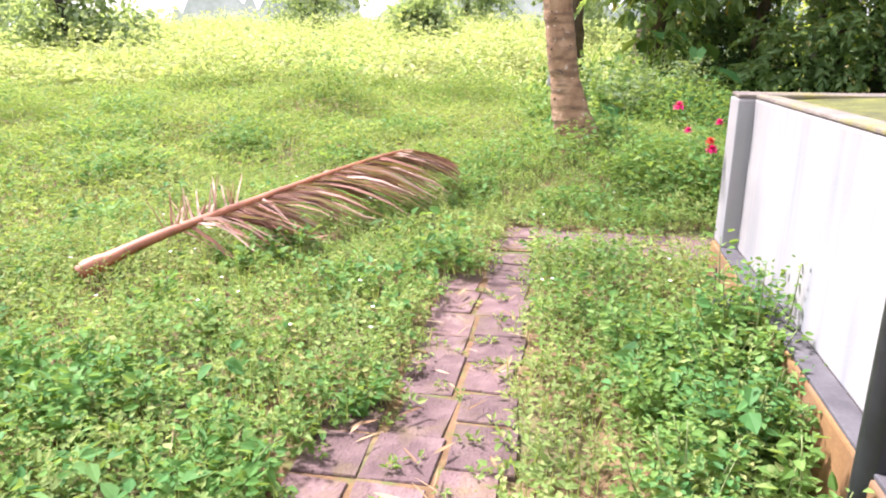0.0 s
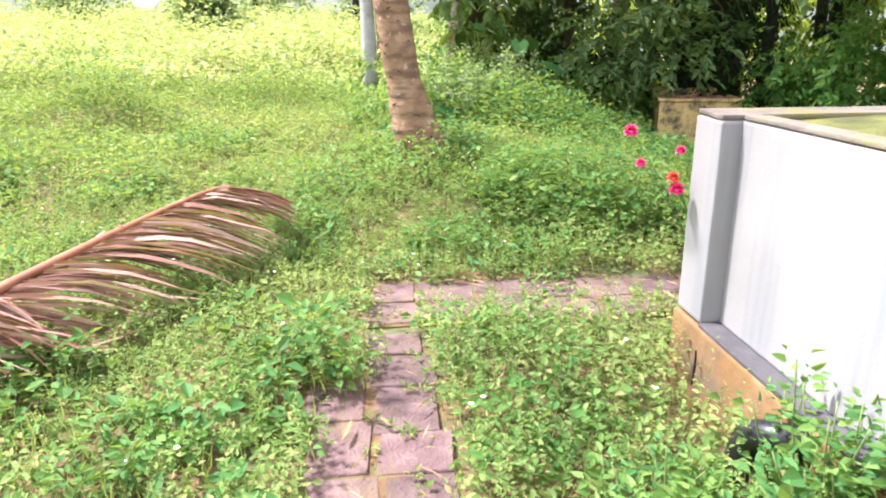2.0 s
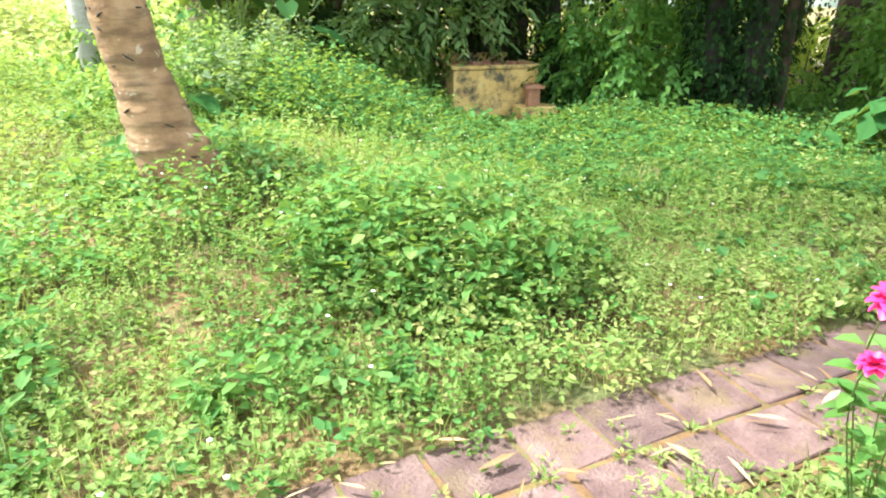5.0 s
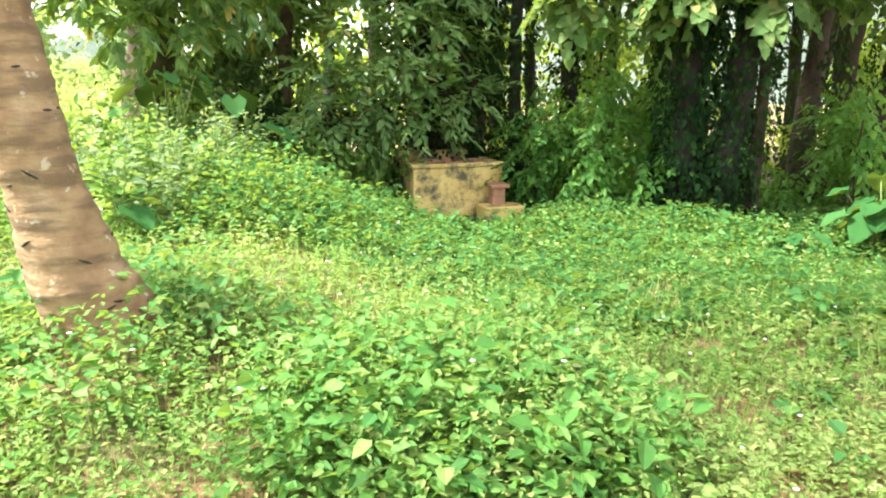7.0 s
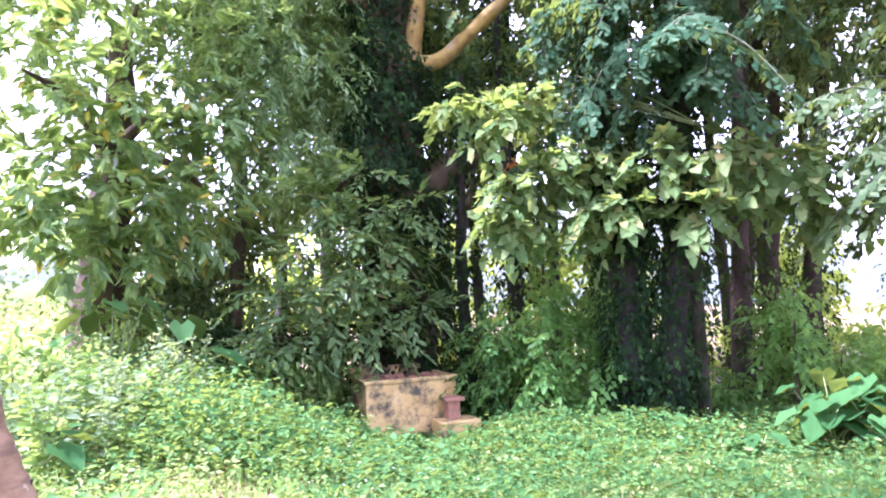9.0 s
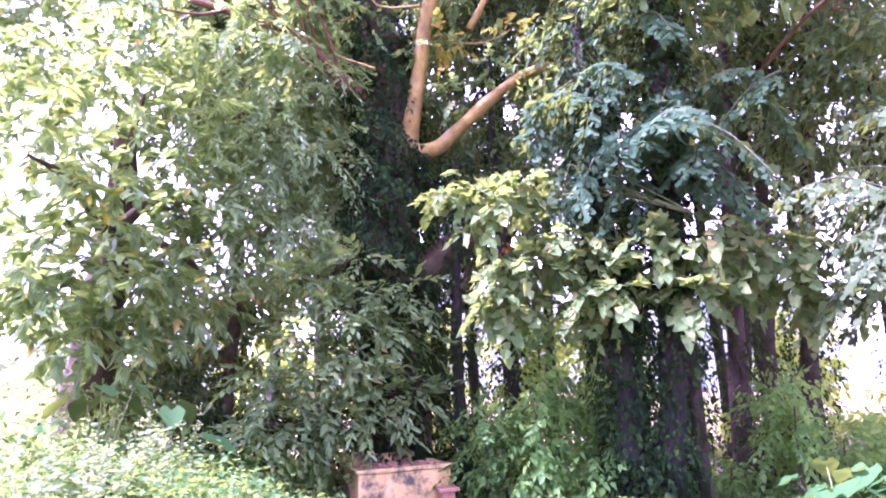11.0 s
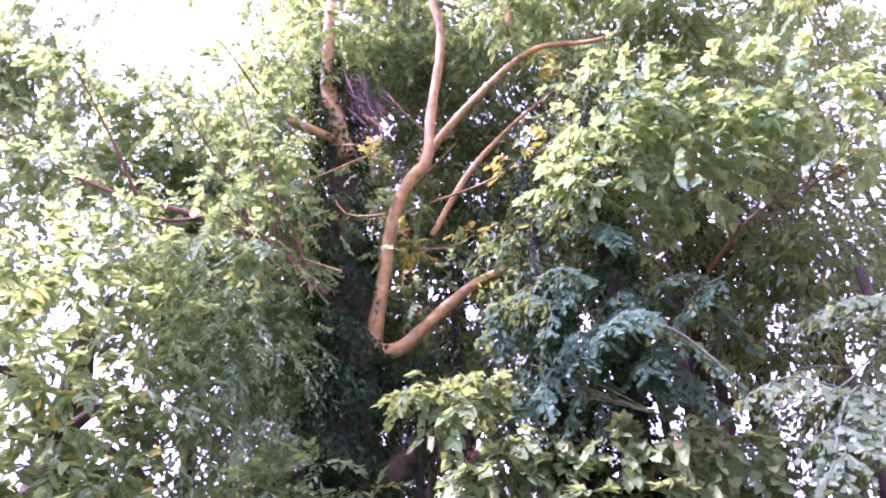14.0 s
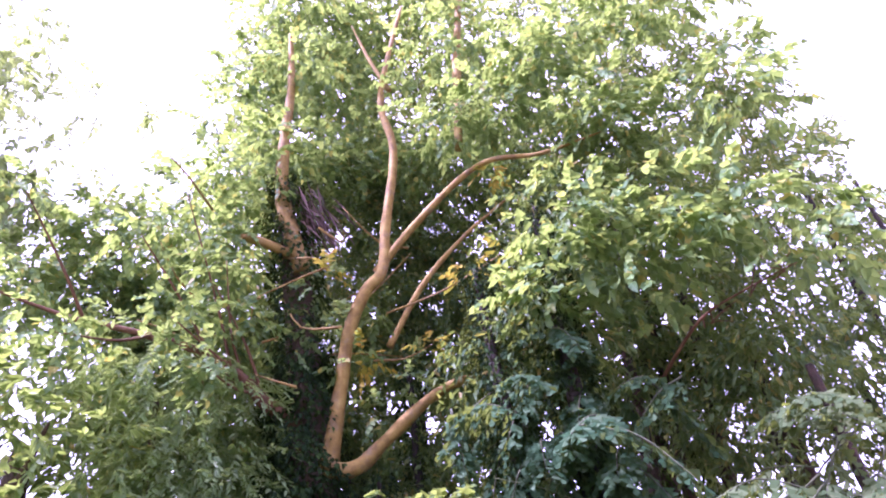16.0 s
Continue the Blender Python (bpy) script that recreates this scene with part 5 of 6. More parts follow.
def right_trees():
    t, rng, _ = ivy_tree((10.2, 9.25), 11.0, 0.2, "tall tree with a trunk clad in dark creeper", (0.5, -0.4), 8000, 51)
    crown(t, [mass_arrays(rng, (10.9, 9.0, 7.6), (1.5, 1.4, 1.3), 1500, 0.2, 0.3, 20, 0.3, 0.4), mass_arrays(rng, (11.2, 8.6, 10.0), (1.6, 1.6, 1.4), 1500, 0.2, 0.3, 20, 0.3, 0.4)], M_CANOPY)
    t, rng, _ = ivy_tree((10.0, 9.75), 10.0, 0.17, "tall tree with a trunk clad in dark creeper", (0.2, 0.4), 7500, 52)
    crown(t, [mass_arrays(rng, (10.6, 10.3, 7.0), (1.2, 1.2, 1.0), 1300, 0.2, 0.3, 20, 0.3, 0.4)], M_CANOPY)
    t, rng, _ = ivy_tree((11.15, 10.6), 9.0, 0.1, "slim dark tree behind the creeper", (0.1, 0.2), 900, 53)
    crown(t, [mass_arrays(rng, (11.6, 10.9, 6.5), (1.2, 1.2, 1.4), 1400, 0.2, 0.35, 20, 0.3, 0.4)], M_CANOPY)
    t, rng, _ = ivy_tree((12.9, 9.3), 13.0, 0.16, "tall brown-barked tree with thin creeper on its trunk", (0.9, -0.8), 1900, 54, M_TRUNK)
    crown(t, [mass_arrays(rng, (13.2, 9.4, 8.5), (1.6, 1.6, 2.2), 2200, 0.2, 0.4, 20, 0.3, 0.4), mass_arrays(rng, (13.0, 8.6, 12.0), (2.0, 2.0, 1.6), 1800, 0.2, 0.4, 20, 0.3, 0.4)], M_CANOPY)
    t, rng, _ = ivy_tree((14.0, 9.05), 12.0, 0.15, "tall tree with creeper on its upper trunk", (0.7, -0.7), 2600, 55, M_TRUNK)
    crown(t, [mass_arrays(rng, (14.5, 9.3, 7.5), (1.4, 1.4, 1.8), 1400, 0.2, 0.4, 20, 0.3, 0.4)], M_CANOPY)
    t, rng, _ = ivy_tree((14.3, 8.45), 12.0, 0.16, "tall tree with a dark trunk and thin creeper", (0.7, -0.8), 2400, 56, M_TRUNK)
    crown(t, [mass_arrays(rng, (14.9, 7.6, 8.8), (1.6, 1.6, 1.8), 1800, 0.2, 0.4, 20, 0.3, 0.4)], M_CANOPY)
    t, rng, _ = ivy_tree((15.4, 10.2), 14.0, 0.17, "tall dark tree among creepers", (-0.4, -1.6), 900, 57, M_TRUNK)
    crown(t, [mass_arrays(rng, (13.2, 7.3, 5.7), (1.2, 1.0, 0.9), 1300, 0.19, 0.4, 20, 0.27, 0.4), mass_arrays(rng, (12.9, 6.2, 6.4), (1.2, 1.2, 0.9), 1300, 0.19, 0.4, 20, 0.27, 0.4), mass_arrays(rng, (13.3, 6.6, 8.2), (1.4, 1.4, 1.2), 1200, 0.22, 0.35, 20, 0.3, 0.4), mass_arrays(rng, (13.4, 6.0, 11.5), (2.0, 2.0, 1.6), 1800, 0.2, 0.4, 20, 0.3, 0.4)], M_CANOPY)
    t, rng, _ = ivy_tree((10.95, 12.65), 9.0, 0.12, "slim tree hung with sunlit creepers", (0.1, 0.1), 2500, 58)
    crown(t, [mass_arrays(rng, (11.4, 12.8, 5.5), (1.3, 1.3, 1.6), 1600, 0.18, 0.45, 20, 0.3, 0.4)], M_CANOPY)
    t, rng, _ = ivy_tree((9.75, 12.7), 6.5, 0.11, "slim ivy-clad tree behind the tank", (0.1, 0.1), 2600, 60)
    mesh_object("dead_leaves", *mass_arrays(rng, (9.8, 11.65, 3.85), (0.16, 0.16, 0.3), 60, 0.1, 0.5, 10, 0.1, 0.6, 0.1), M_RUST, t, "small spray of rust-red dead leaves")
    t, rng, _ = ivy_tree((12.3, 13.8), 12.0, 0.13, "dark leafy tree behind the big forked one", (0.2, 0.1), 700, 64)
    crown(t, [mass_arrays(rng, (x, y, z), (1.2, 1.0, 1.0), 1000, 0.19, 0.5, 20, 0.27, 0.35, 0.05) for x, y, z in
              ((11.5, 14.8, 8.0), (11.6, 14.7, 10.0), (12.3, 13.9, 9.2), (12.5, 13.8, 11.2), (13.1, 12.8, 8.6), (13.2, 12.7, 10.6), (13.8, 11.8, 9.6), (11.9, 14.3, 6.6))], M_CANOPY)
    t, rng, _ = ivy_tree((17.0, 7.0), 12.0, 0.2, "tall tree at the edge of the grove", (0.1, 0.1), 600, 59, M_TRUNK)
    crown(t, [mass_arrays(rng, (16.5, 6.0, 8.0), (2.4, 2.4, 2.4), 2600, 0.22, 0.4, 20, 0.35, 0.4)], M_CANOPY)


right_trees()


def left_trees():
    t, rng, _ = ivy_tree((4.95, 16.9), 6.5, 0.42, "old tree with a wide brown trunk", (0.3, -0.3), 600, 61, M_BROWN)
    for p in ((3.4, 15.2, 5.0), (4.4, 14.9, 4.2), (5.6, 14.7, 4.6), (5.0, 15.2, 6.4), (6.0, 14.6, 3.3)):
        tube("branch", [(5.1, 16.7, 4.2), ((5.1 + p[0]) / 2, (16.7 + p[1]) / 2, (4.4 + p[2]) / 2 + 0.2), p], [0.13, 0.08, 0.02], M_BROWN, t, 8, lump=0.2)
    masses = []
    for x, y, z, r, n in ((4.7, 15.0, 4.5, 1.25, 88), (5.6, 14.7, 3.3, 1.15, 88), (4.4, 14.8, 3.4, 1.15, 76), (3.3, 15.1, 5.0, 1.2, 60), (4.0, 15.4, 6.4, 1.3, 64), (5.4, 14.9, 5.7, 1.15, 66), (3.5, 15.0, 3.5, 0.9, 40), (5.9, 14.5, 4.5, 0.9, 60), (2.7, 15.6, 6.6, 1.0, 36), (5.2, 15.2, 7.3, 1.1, 44), (3.6, 14.9, 2.7, 0.8, 40), (4.6, 14.8, 2.45, 0.75, 36), (4.1, 15.4, 3.0, 0.8, 34)):
        masses.append(spray_arrays(rng, (x, y, z), (r, r, 0.75 * r), n, 0.235, 0.4, 10, 0.38, 0.3, 0.25, False, 0.15, True, 2.2))
    crown(t, masses, M_GLOSSY, "crown", "glossy oblong green leaves in whorls")
    crown(t, [spray_arrays(rng, (x, y, z), (0.9, 0.7, 0.8), 3, 0.19, 0.4, 3, 0.3, 0.3, 0.5, False, 0.1) for x, y, z in ((4.6, 14.4, 3.6), (5.7, 14.0, 3.2), (4.0, 14.5, 5.0))], M_TURNED, "yellow_leaves", "scattered yellow turning leaves")
    # a taller, greyer tree past the edge of the grove
    t, rng, _ = ivy_tree((3.65, 20.2), 12.0, 0.2, "tall grey-green tree standing past the grove's edge", (0.1, 0.1), 200, 65, M_BROWN, False)
    far = []
    for k in range(34):
        az, el = rng.uniform(3, 17), rng.uniform(22, 49)
        if az > 13 and el > 44:
            continue
        far.append(spray_arrays(rng, glade(az, rng.uniform(14.5, 16.5), 1.6 + 15.5 * math.tan(radians(el))), (1.2, 1.1, 0.8), 26, 0.19, 0.7, 10, 0.55, 0.4, 0.4, True, 0.1))
    for az, el in ((20, 45.5), (23, 47.5), (16, 48), (18, 42)):
        far.append(spray_arrays(rng, glade(az, 14.5, 1.6 + 14.5 * math.tan(radians(el))), (1.2, 0.6, 0.3), 7, 0.18, 0.7, 9, 0.6, 0.4, 0.4, True, 0.1))
    crown(t, far, M_GREYGREEN, "crown", "greyish green leaves against the sky")
    t, rng, _ = ivy_tree((6.95, 15.9), 8.0, 0.13, "slim brown tree within dense foliage", (0.1, -0.2), 300, 62, M_BROWN)
    crown(t, [spray_arrays(rng, c, r, n, 0.17, 0.33, 14, 0.6, 0.7, 0.35, False, 0.1) for c, r, n in
              (((7.3, 14.5, 4.4), (1.4, 0.9, 0.9), 150), ((7.1, 14.6, 5.9), (1.5, 1.0, 1.2), 190), ((6.4, 14.8, 7.6), (1.4, 1.1, 0.9), 100), ((8.1, 14.2, 5.4), (0.8, 0.6, 1.2), 90), ((7.7, 14.3, 7.0), (1.0, 0.7, 0.8), 80))], M_DROOP, "crown", "fine drooping dark green leaves")
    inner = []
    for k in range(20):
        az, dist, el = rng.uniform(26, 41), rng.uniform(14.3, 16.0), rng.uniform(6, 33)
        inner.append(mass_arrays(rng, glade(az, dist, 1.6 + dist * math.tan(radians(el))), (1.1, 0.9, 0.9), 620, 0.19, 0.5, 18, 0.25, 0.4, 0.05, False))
    crown(t, inner, M_CANOPY, "inner_crown", "inner leaves, shade put into their darker green")
    t, rng, _ = ivy_tree((8.0, 14.4), 4.2, 0.08, "leafy young tree with compound leaves beside the tank", (-0.2, -0.2), 100, 63, M_BROWN, False)
    tiers = []
    for x, y, z, r, n in ((7.5, 13.3, 2.75, 0.85, 34), (7.0, 13.5, 2.35, 0.8, 34), (8.1, 12.95, 2.45, 0.6, 24), (7.75, 13.1, 1.95, 0.75, 34), (6.7, 13.7, 1.75, 0.8, 34), (7.2, 13.4, 1.4, 0.8, 34), (8.3, 12.85, 1.45, 0.6, 28), (7.7, 13.1, 1.0, 0.7, 28), (6.5, 13.8, 1.05, 0.7, 26), (7.0, 13.6, 3.3, 0.8, 28), (8.5, 12.9, 3.1, 0.6, 24), (7.9, 13.3, 3.7, 0.7, 22)):
        tiers.append(spray_arrays(rng, (x, y, z), (r, 0.6 * r, 0.16), n, 0.19, 0.4, 11, 0.6, 0.35, 0.12, False, 0.15))
        tube("branch", [(7.95, 14.2, z - 0.25), ((7.95 + x) / 2, (14.2 + y) / 2, z - 0.05), (x, y, z)], [0.035, 0.025, 0.01], M_BROWN, t, 6, per=3)
    crown(t, tiers, M_PINNATE, "crown", "tiers of compound green leaves")


left_trees()


def grove_behind():
    """Two rows of trees that close the grove at the back."""
    rng = np.random.default_rng(66)
    # bearings at which daylight comes through: low between the trunks, and higher in the crowns
    low = ((64.5, 70.0), (75.0, 82.0), (52.5, 56.5))
    high = ((68.8, 13.0, 3.2), (77.0, 6.5, 4.0), (87.0, 25.0, 3.2), (51.5, 24.0, 2.2), (47.2, 15.1, 1.6), (22.0, 17.0, 6.0), (16.0, 26.0, 4.0))
    for k in range(26):
        if k < 7 and k != 6:
            continue
        back = k % 2
        deg = 12 + 84 * (k + 0.5) / 26
        if 75.0 < deg < 79.0:
            deg = 80.3
        a = radians(deg)
        d = (15.8 if not back else 18.5) + 1.6 * rng.random()
        x, y = 0.7 + d * math.sin(a), 4.6 + d * math.cos(a)
        t, r2, _ = ivy_tree((x, y), 14.0, 0.14, "dark tree at the back of the grove", (0.2, 0.2), 500, 200 + k, M_BARK, k % 4 == 0, "grove trees")
        top = 58.0 if 38 < deg < 90 else (34.0 + max(0, deg - 24) * 1.0 if deg < 38 else 36.0)
        arr = []
        for z in (4.4, 6.3, 8.3, 10.4, 12.7, 15.2, 18.0, 21.0, 24.0):
            el = math.degrees(math.atan2(z - 1.6, d))
            if el > top or (z < 5 and deg > 50) or (z < 7 and any(lo < deg < hi for lo, hi in low)) or (back and deg > 58 and z < 12 and r2.random() < 0.5) or any(math.hypot((deg - g) * math.cos(radians(el)), el - e) < r for g, e, r in high):
                continue
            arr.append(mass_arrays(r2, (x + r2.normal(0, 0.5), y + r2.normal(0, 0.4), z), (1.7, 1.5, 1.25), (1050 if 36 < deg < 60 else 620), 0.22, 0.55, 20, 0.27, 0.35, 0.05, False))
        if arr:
            # the canopy's deep shade is in this dark green
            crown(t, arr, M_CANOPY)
        if back:
            continue
        # back bushes whose leaf colour carries the backlight
        b = thing("shrub", "bush at the back of the grove, sunlight put into its yellow-green", "shrub", group="back bushes")
        bx, by = x + 5.0 * math.sin(a) + rng.normal(0, 0.6), y + 5.0 * math.cos(a) + rng.normal(0, 0.6)
        tube("stem", [(bx, by, -1.0), (bx, by + 0.1, 0.4), (bx + 0.1, by, 1.4)], [0.05, 0.04, 0.02], M_BARK, b, 6)
        open_gap = any(lo < deg < hi for lo, hi in low)
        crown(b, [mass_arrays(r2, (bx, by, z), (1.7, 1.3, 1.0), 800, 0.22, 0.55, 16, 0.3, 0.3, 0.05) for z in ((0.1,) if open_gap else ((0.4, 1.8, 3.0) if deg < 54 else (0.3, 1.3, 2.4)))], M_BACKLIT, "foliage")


grove_behind()


def shrub(name, label, category, arrays, material, stems, seed=1):
    t = thing(name, label, category)
    for k, (a, b) in enumerate(stems):
        a, b = Vector(a), Vector(b)
        tube("stem", [a, a.lerp(b, 0.5) + Vector((0.08, 0.05, 0.0)), b], [0.03, 0.022, 0.008], M_BROWN, t, 6, seed=k, per=3)
    crown(t, arrays, material, "foliage")
    return t


def understorey():
    rng = np.random.default_rng(71)
    # big-leaved creeper hanging before the dark trunks
    shrub("creeper", "broad-leaved green creeper hanging between the trees", "creeper",
          [spray_arrays(rng, c, (r, 0.8 * r, 0.5 * r), int(1.3 * n), 0.185, 0.92, 9, 0.45, 0.5, 0.3, True, 0.1) for c, r, n in
           (((8.95, 10.55, 3.25), 0.6, 34), ((9.45, 9.95, 3.55), 0.7, 42), ((9.6, 9.6, 2.75), 0.75, 40), ((9.95, 9.1, 3.35), 0.7, 36), ((10.35, 8.3, 3.45), 0.75, 36), ((10.2, 8.6, 2.8), 0.6, 24),
            ((8.7, 10.9, 2.75), 0.45, 22), ((10.9, 7.6, 3.2), 0.7, 28), ((8.75, 10.9, 4.2), 0.5, 18), ((8.45, 11.4, 4.6), 0.5, 16), ((9.1, 10.5, 4.6), 0.5, 16), ((11.4, 7.2, 2.6), 0.6, 20))],
          M_CREEPER, [((10.0, 9.5, 2.0), (9.6, 9.8, 3.4)), ((10.2, 9.2, 2.0), (10.6, 8.9, 3.6))])

    def fishtail(label, material, fronds, stem):
        t = thing("fishtail_palm", label, "palm")
        tube("trunk", stem, [0.1, 0.09, 0.07], M_TRUNK, t, 9, lump=0.15)
        leaflets = []
        for base, way, ln in fronds:
            base = np.array(base)
            w = np.array(way) / np.linalg.norm(way)
            tube("frond", [base, base + w * ln * 0.5 + [0, 0, -0.14 * ln], base + w * ln + [0, 0, -0.55 * ln]], [0.018, 0.013, 0.005], M_STALK, t, 6, per=4)
            leaflets.append(fishtail_arrays(rng, base, way, ln))
        tagged(mesh_object("leaflets", *joined(leaflets), material, t), kind="stuff")
        return t

    def fan_of(c, n, ln, lean, jitter=0.45):
        return [(np.array(c) + rng.normal(0, jitter, 3), np.array(lean) + rng.normal(0, 0.55, 3), ln * rng.uniform(0.8, 1.2)) for _ in range(n)]

    # dark fishtail palm above the creeper
    dark = fan_of((10.25, 9.1, 6.25), 11, 1.0, (-0.75, 0.2, 0.25), 0.5) + fan_of((10.0, 9.6, 5.6), 10, 1.1, (-0.6, 0.4, 0.0), 0.5) + fan_of((10.3, 8.8, 5.4), 9, 1.1, (-0.6, -0.3, 0.0), 0.5) + fan_of((10.2, 8.9, 4.9), 5, 0.9, (-0.8, 0.2, -0.1), 0.3) + fan_of((10.7, 7.6, 5.9), 4, 0.9, (-0.7, 0.2, 0.1), 0.2)
    p = fishtail("dark blue-green fishtail palm with jagged drooping leaflets", M_FEATHER, dark, [(10.6, 8.9, -0.8), (10.6, 8.9, 3.0), (10.55, 8.9, 6.4)])
    for k in range(9):
        a = Vector((10.15, 8.45, 3.85))
        b = Vector((9.2 + rng.normal(0, 0.12), 10.1 + rng.normal(0, 0.15), 4.5 + rng.normal(0, 0.16)))
        tube("flower_stalk", [a, a.lerp(b, 0.5) + Vector((0, 0, 0.12)), b.lerp(a, 0.4 * rng.random())], [0.012, 0.01, 0.006], M_STEM, p, 5, per=4)
    # paler fronds reaching out of the trees
    pale = fan_of((11.3, 5.9, 3.9), 8, 1.5, (-0.6, 0.75, 0.3), 0.25) + fan_of((11.4, 5.4, 4.4), 7, 1.5, (-0.6, 0.7, 0.25), 0.3) + fan_of((11.2, 6.0, 3.3), 7, 1.3, (-0.6, 0.7, 0.1), 0.25)
    fishtail("pale grey-green fishtail palm fronds arching out of the trees", M_FISHTAIL, pale, [(12.3, 5.6, -0.8), (12.2, 5.6, 2.5), (12.0, 5.6, 5.8)])
    # bare reddish branch beside the palms
    bare = thing("dead_branch", "bare reddish dead branch with thin twigs", "branch")
    tube("branch", [(12.4, 8.0, 6.6), (12.0, 6.9, 7.2), (12.1, 6.0, 7.45), (12.2, 5.0, 7.6)], [0.035, 0.028, 0.02, 0.008], M_RUDDY, bare, 8, lump=0.2)
    for k in range(14):
        f = rng.uniform(0.15, 0.95)
        a = Vector((12.1, 7.4 - 2.4 * f, 6.95 + 0.6 * f))
        b = a + Vector((rng.normal(-0.15, 0.2), rng.normal(-0.35, 0.3), rng.normal(0.15, 0.28)))
        tube("twig", [a, a.lerp(b, 0.5) + Vector((0, 0, 0.04)), b], [0.014, 0.01, 0.004], M_RUDDY, bare, 5, per=3)
    # lianas and bushes between trunks, sunlight put into their leaf colour
    for x, y, z, r, h, n in ((9.5, 11.7, 0.4, 0.55, 1.1, 1300), (10.0, 11.0, 0.7, 0.45, 1.5, 1300), (10.5, 10.4, 0.5, 0.5, 1.2, 1300), (11.7, 11.2, 1.6, 0.7, 2.2, 1300), (11.5, 8.9, -0.15, 0.45, 0.7, 500), (12.3, 8.3, 0.6, 0.45, 1.3, 1100)):
        shrub("liana_curtain", "green lianas hanging in a curtain between the trunks", "creeper", [mass_arrays(rng, (x, y, z), (r, r, h), n, 0.12, 0.52, 16, 0.18, 0.5, 0.1)], M_LIANA, [((x, y, z - h - 0.2), (x + 0.1, y, z + h * 0.5))])
    for x, y, z, r, h, n in ((12.6, 7.2, 0.0, 0.9, 0.75, 1100), (13.6, 7.0, 0.2, 0.8, 0.8, 800), (10.9, 11.9, 2.6, 0.6, 1.0, 800)):
        shrub("shrub", "green shrub tangled with creepers, sunlight put into its leaf colour", "shrub", [mass_arrays(rng, (x, y, z), (r, r, h), n, 0.13, 0.5, 16, 0.2, 0.4, 0.1)], M_LIANA, [((x, y, z - h - 0.2), (x + 0.1, y, z + h * 0.5))])
    for k, (x, y, z, r, h, n) in enumerate(((6.0, 14.0, 0.3, 1.0, 0.8, 1700), (4.2, 13.4, 0.4, 1.0, 0.6, 1500), (3.0, 14.4, 0.6, 1.2, 0.8, 1600), (7.6, 14.0, 0.2, 0.8, 0.8, 1100), (2.2, 12.2, 0.3, 0.9, 0.45, 1100), (4.6, 15.2, 1.2, 0.9, 0.7, 900), (7.0, 13.6, -0.1, 0.8, 0.5, 800))):
        shrub("shrub", "leafy green shrub at the edge of the grove", "shrub", [mass_arrays(rng, (x, y, z), (r, r, h), n, 0.13, 0.5, 16, 0.2, 0.3, 0.1)], M_SAPLING, [((x, y, z - h - 0.3), (x + 0.1, y, z + h * 0.4))])

    shrub("shrub", "bluish green shrub with compound leaves beside the tank", "shrub", [spray_arrays(rng, (9.35, 11.9, 0.85), (0.5, 0.5, 0.45), 46, 0.13, 0.45, 12, 0.5, 0.4, 0.15), spray_arrays(rng, (9.15, 12.05, 0.35), (0.4, 0.4, 0.4), 26, 0.13, 0.45, 12, 0.5, 0.4, 0.15)], M_EDGE, [((9.4, 12.0, -0.8), (9.35, 11.9, 1.0))])
    for x, y, z, r, h, n in ((9.75, 10.9, 0.7, 0.4, 1.3, 60), (9.55, 11.2, 0.2, 0.4, 0.8, 50), (10.05, 10.2, 0.4, 0.4, 1.1, 50), (11.6, 7.9, 0.8, 0.4, 1.2, 50), (11.9, 7.4, 0.1, 0.5, 0.8, 50)):
        shrub("liana_curtain", "bright green leafy lianas climbing between the trunks", "creeper", [spray_arrays(rng, (x, y, z), (r, r, h), n, 0.15, 0.6, 9, 0.45, 0.6, 0.4, True, 0.1)], M_LIANA, [((x, y, z - h - 0.4), (x + 0.1, y, z + h * 0.6))])

    for x, y, z in ((6.5, 16.6, 1.7), (5.7, 17.2, 1.3), (7.4, 16.3, 2.3), (6.2, 16.9, 3.0)):
        shrub("shrub", "dense dark green shrub under the trees", "shrub", [mass_arrays(rng, (x, y, z), (0.9, 0.7, 1.3), 1100, 0.17, 0.5, 16, 0.22, 0.35, 0.05)], M_CANOPY, [((x, y, z - 2.2), (x + 0.1, y, z + 0.6))])
    # the glow between the trunks, put in as yellow-green leaves
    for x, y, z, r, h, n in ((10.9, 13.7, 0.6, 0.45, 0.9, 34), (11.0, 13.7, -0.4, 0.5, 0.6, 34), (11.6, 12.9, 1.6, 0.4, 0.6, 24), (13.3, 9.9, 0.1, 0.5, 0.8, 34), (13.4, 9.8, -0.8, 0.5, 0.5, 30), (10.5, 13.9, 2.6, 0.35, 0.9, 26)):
        shrub("shrub", "shrub between the trunks, backlit glow put into its yellow-green", "shrub", [spray_arrays(rng, (x, y, z), (r, r, h), n, 0.16, 0.6, 9, 0.5, 0.5, 0.3, True, 0.1)], M_BACKLIT, [((x, y, z - h - 0.5), (x + 0.1, y, z + h * 0.5))])
    # near-black shrubs put in as the deep shade behind the tank
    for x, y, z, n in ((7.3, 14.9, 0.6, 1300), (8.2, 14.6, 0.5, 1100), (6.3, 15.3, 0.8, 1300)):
        shrub("shrub", "near-black shrub put in as the deep shade behind the tank", "shrub", [mass_arrays(rng, (x, y, z), (0.85, 0.7, 1.1), n, 0.14, 0.5, 16, 0.2, 0.3, 0.05)], M_IVY_SHADE, [((x, y, z - 1.4), (x + 0.1, y, z + 0.5))])


understorey()


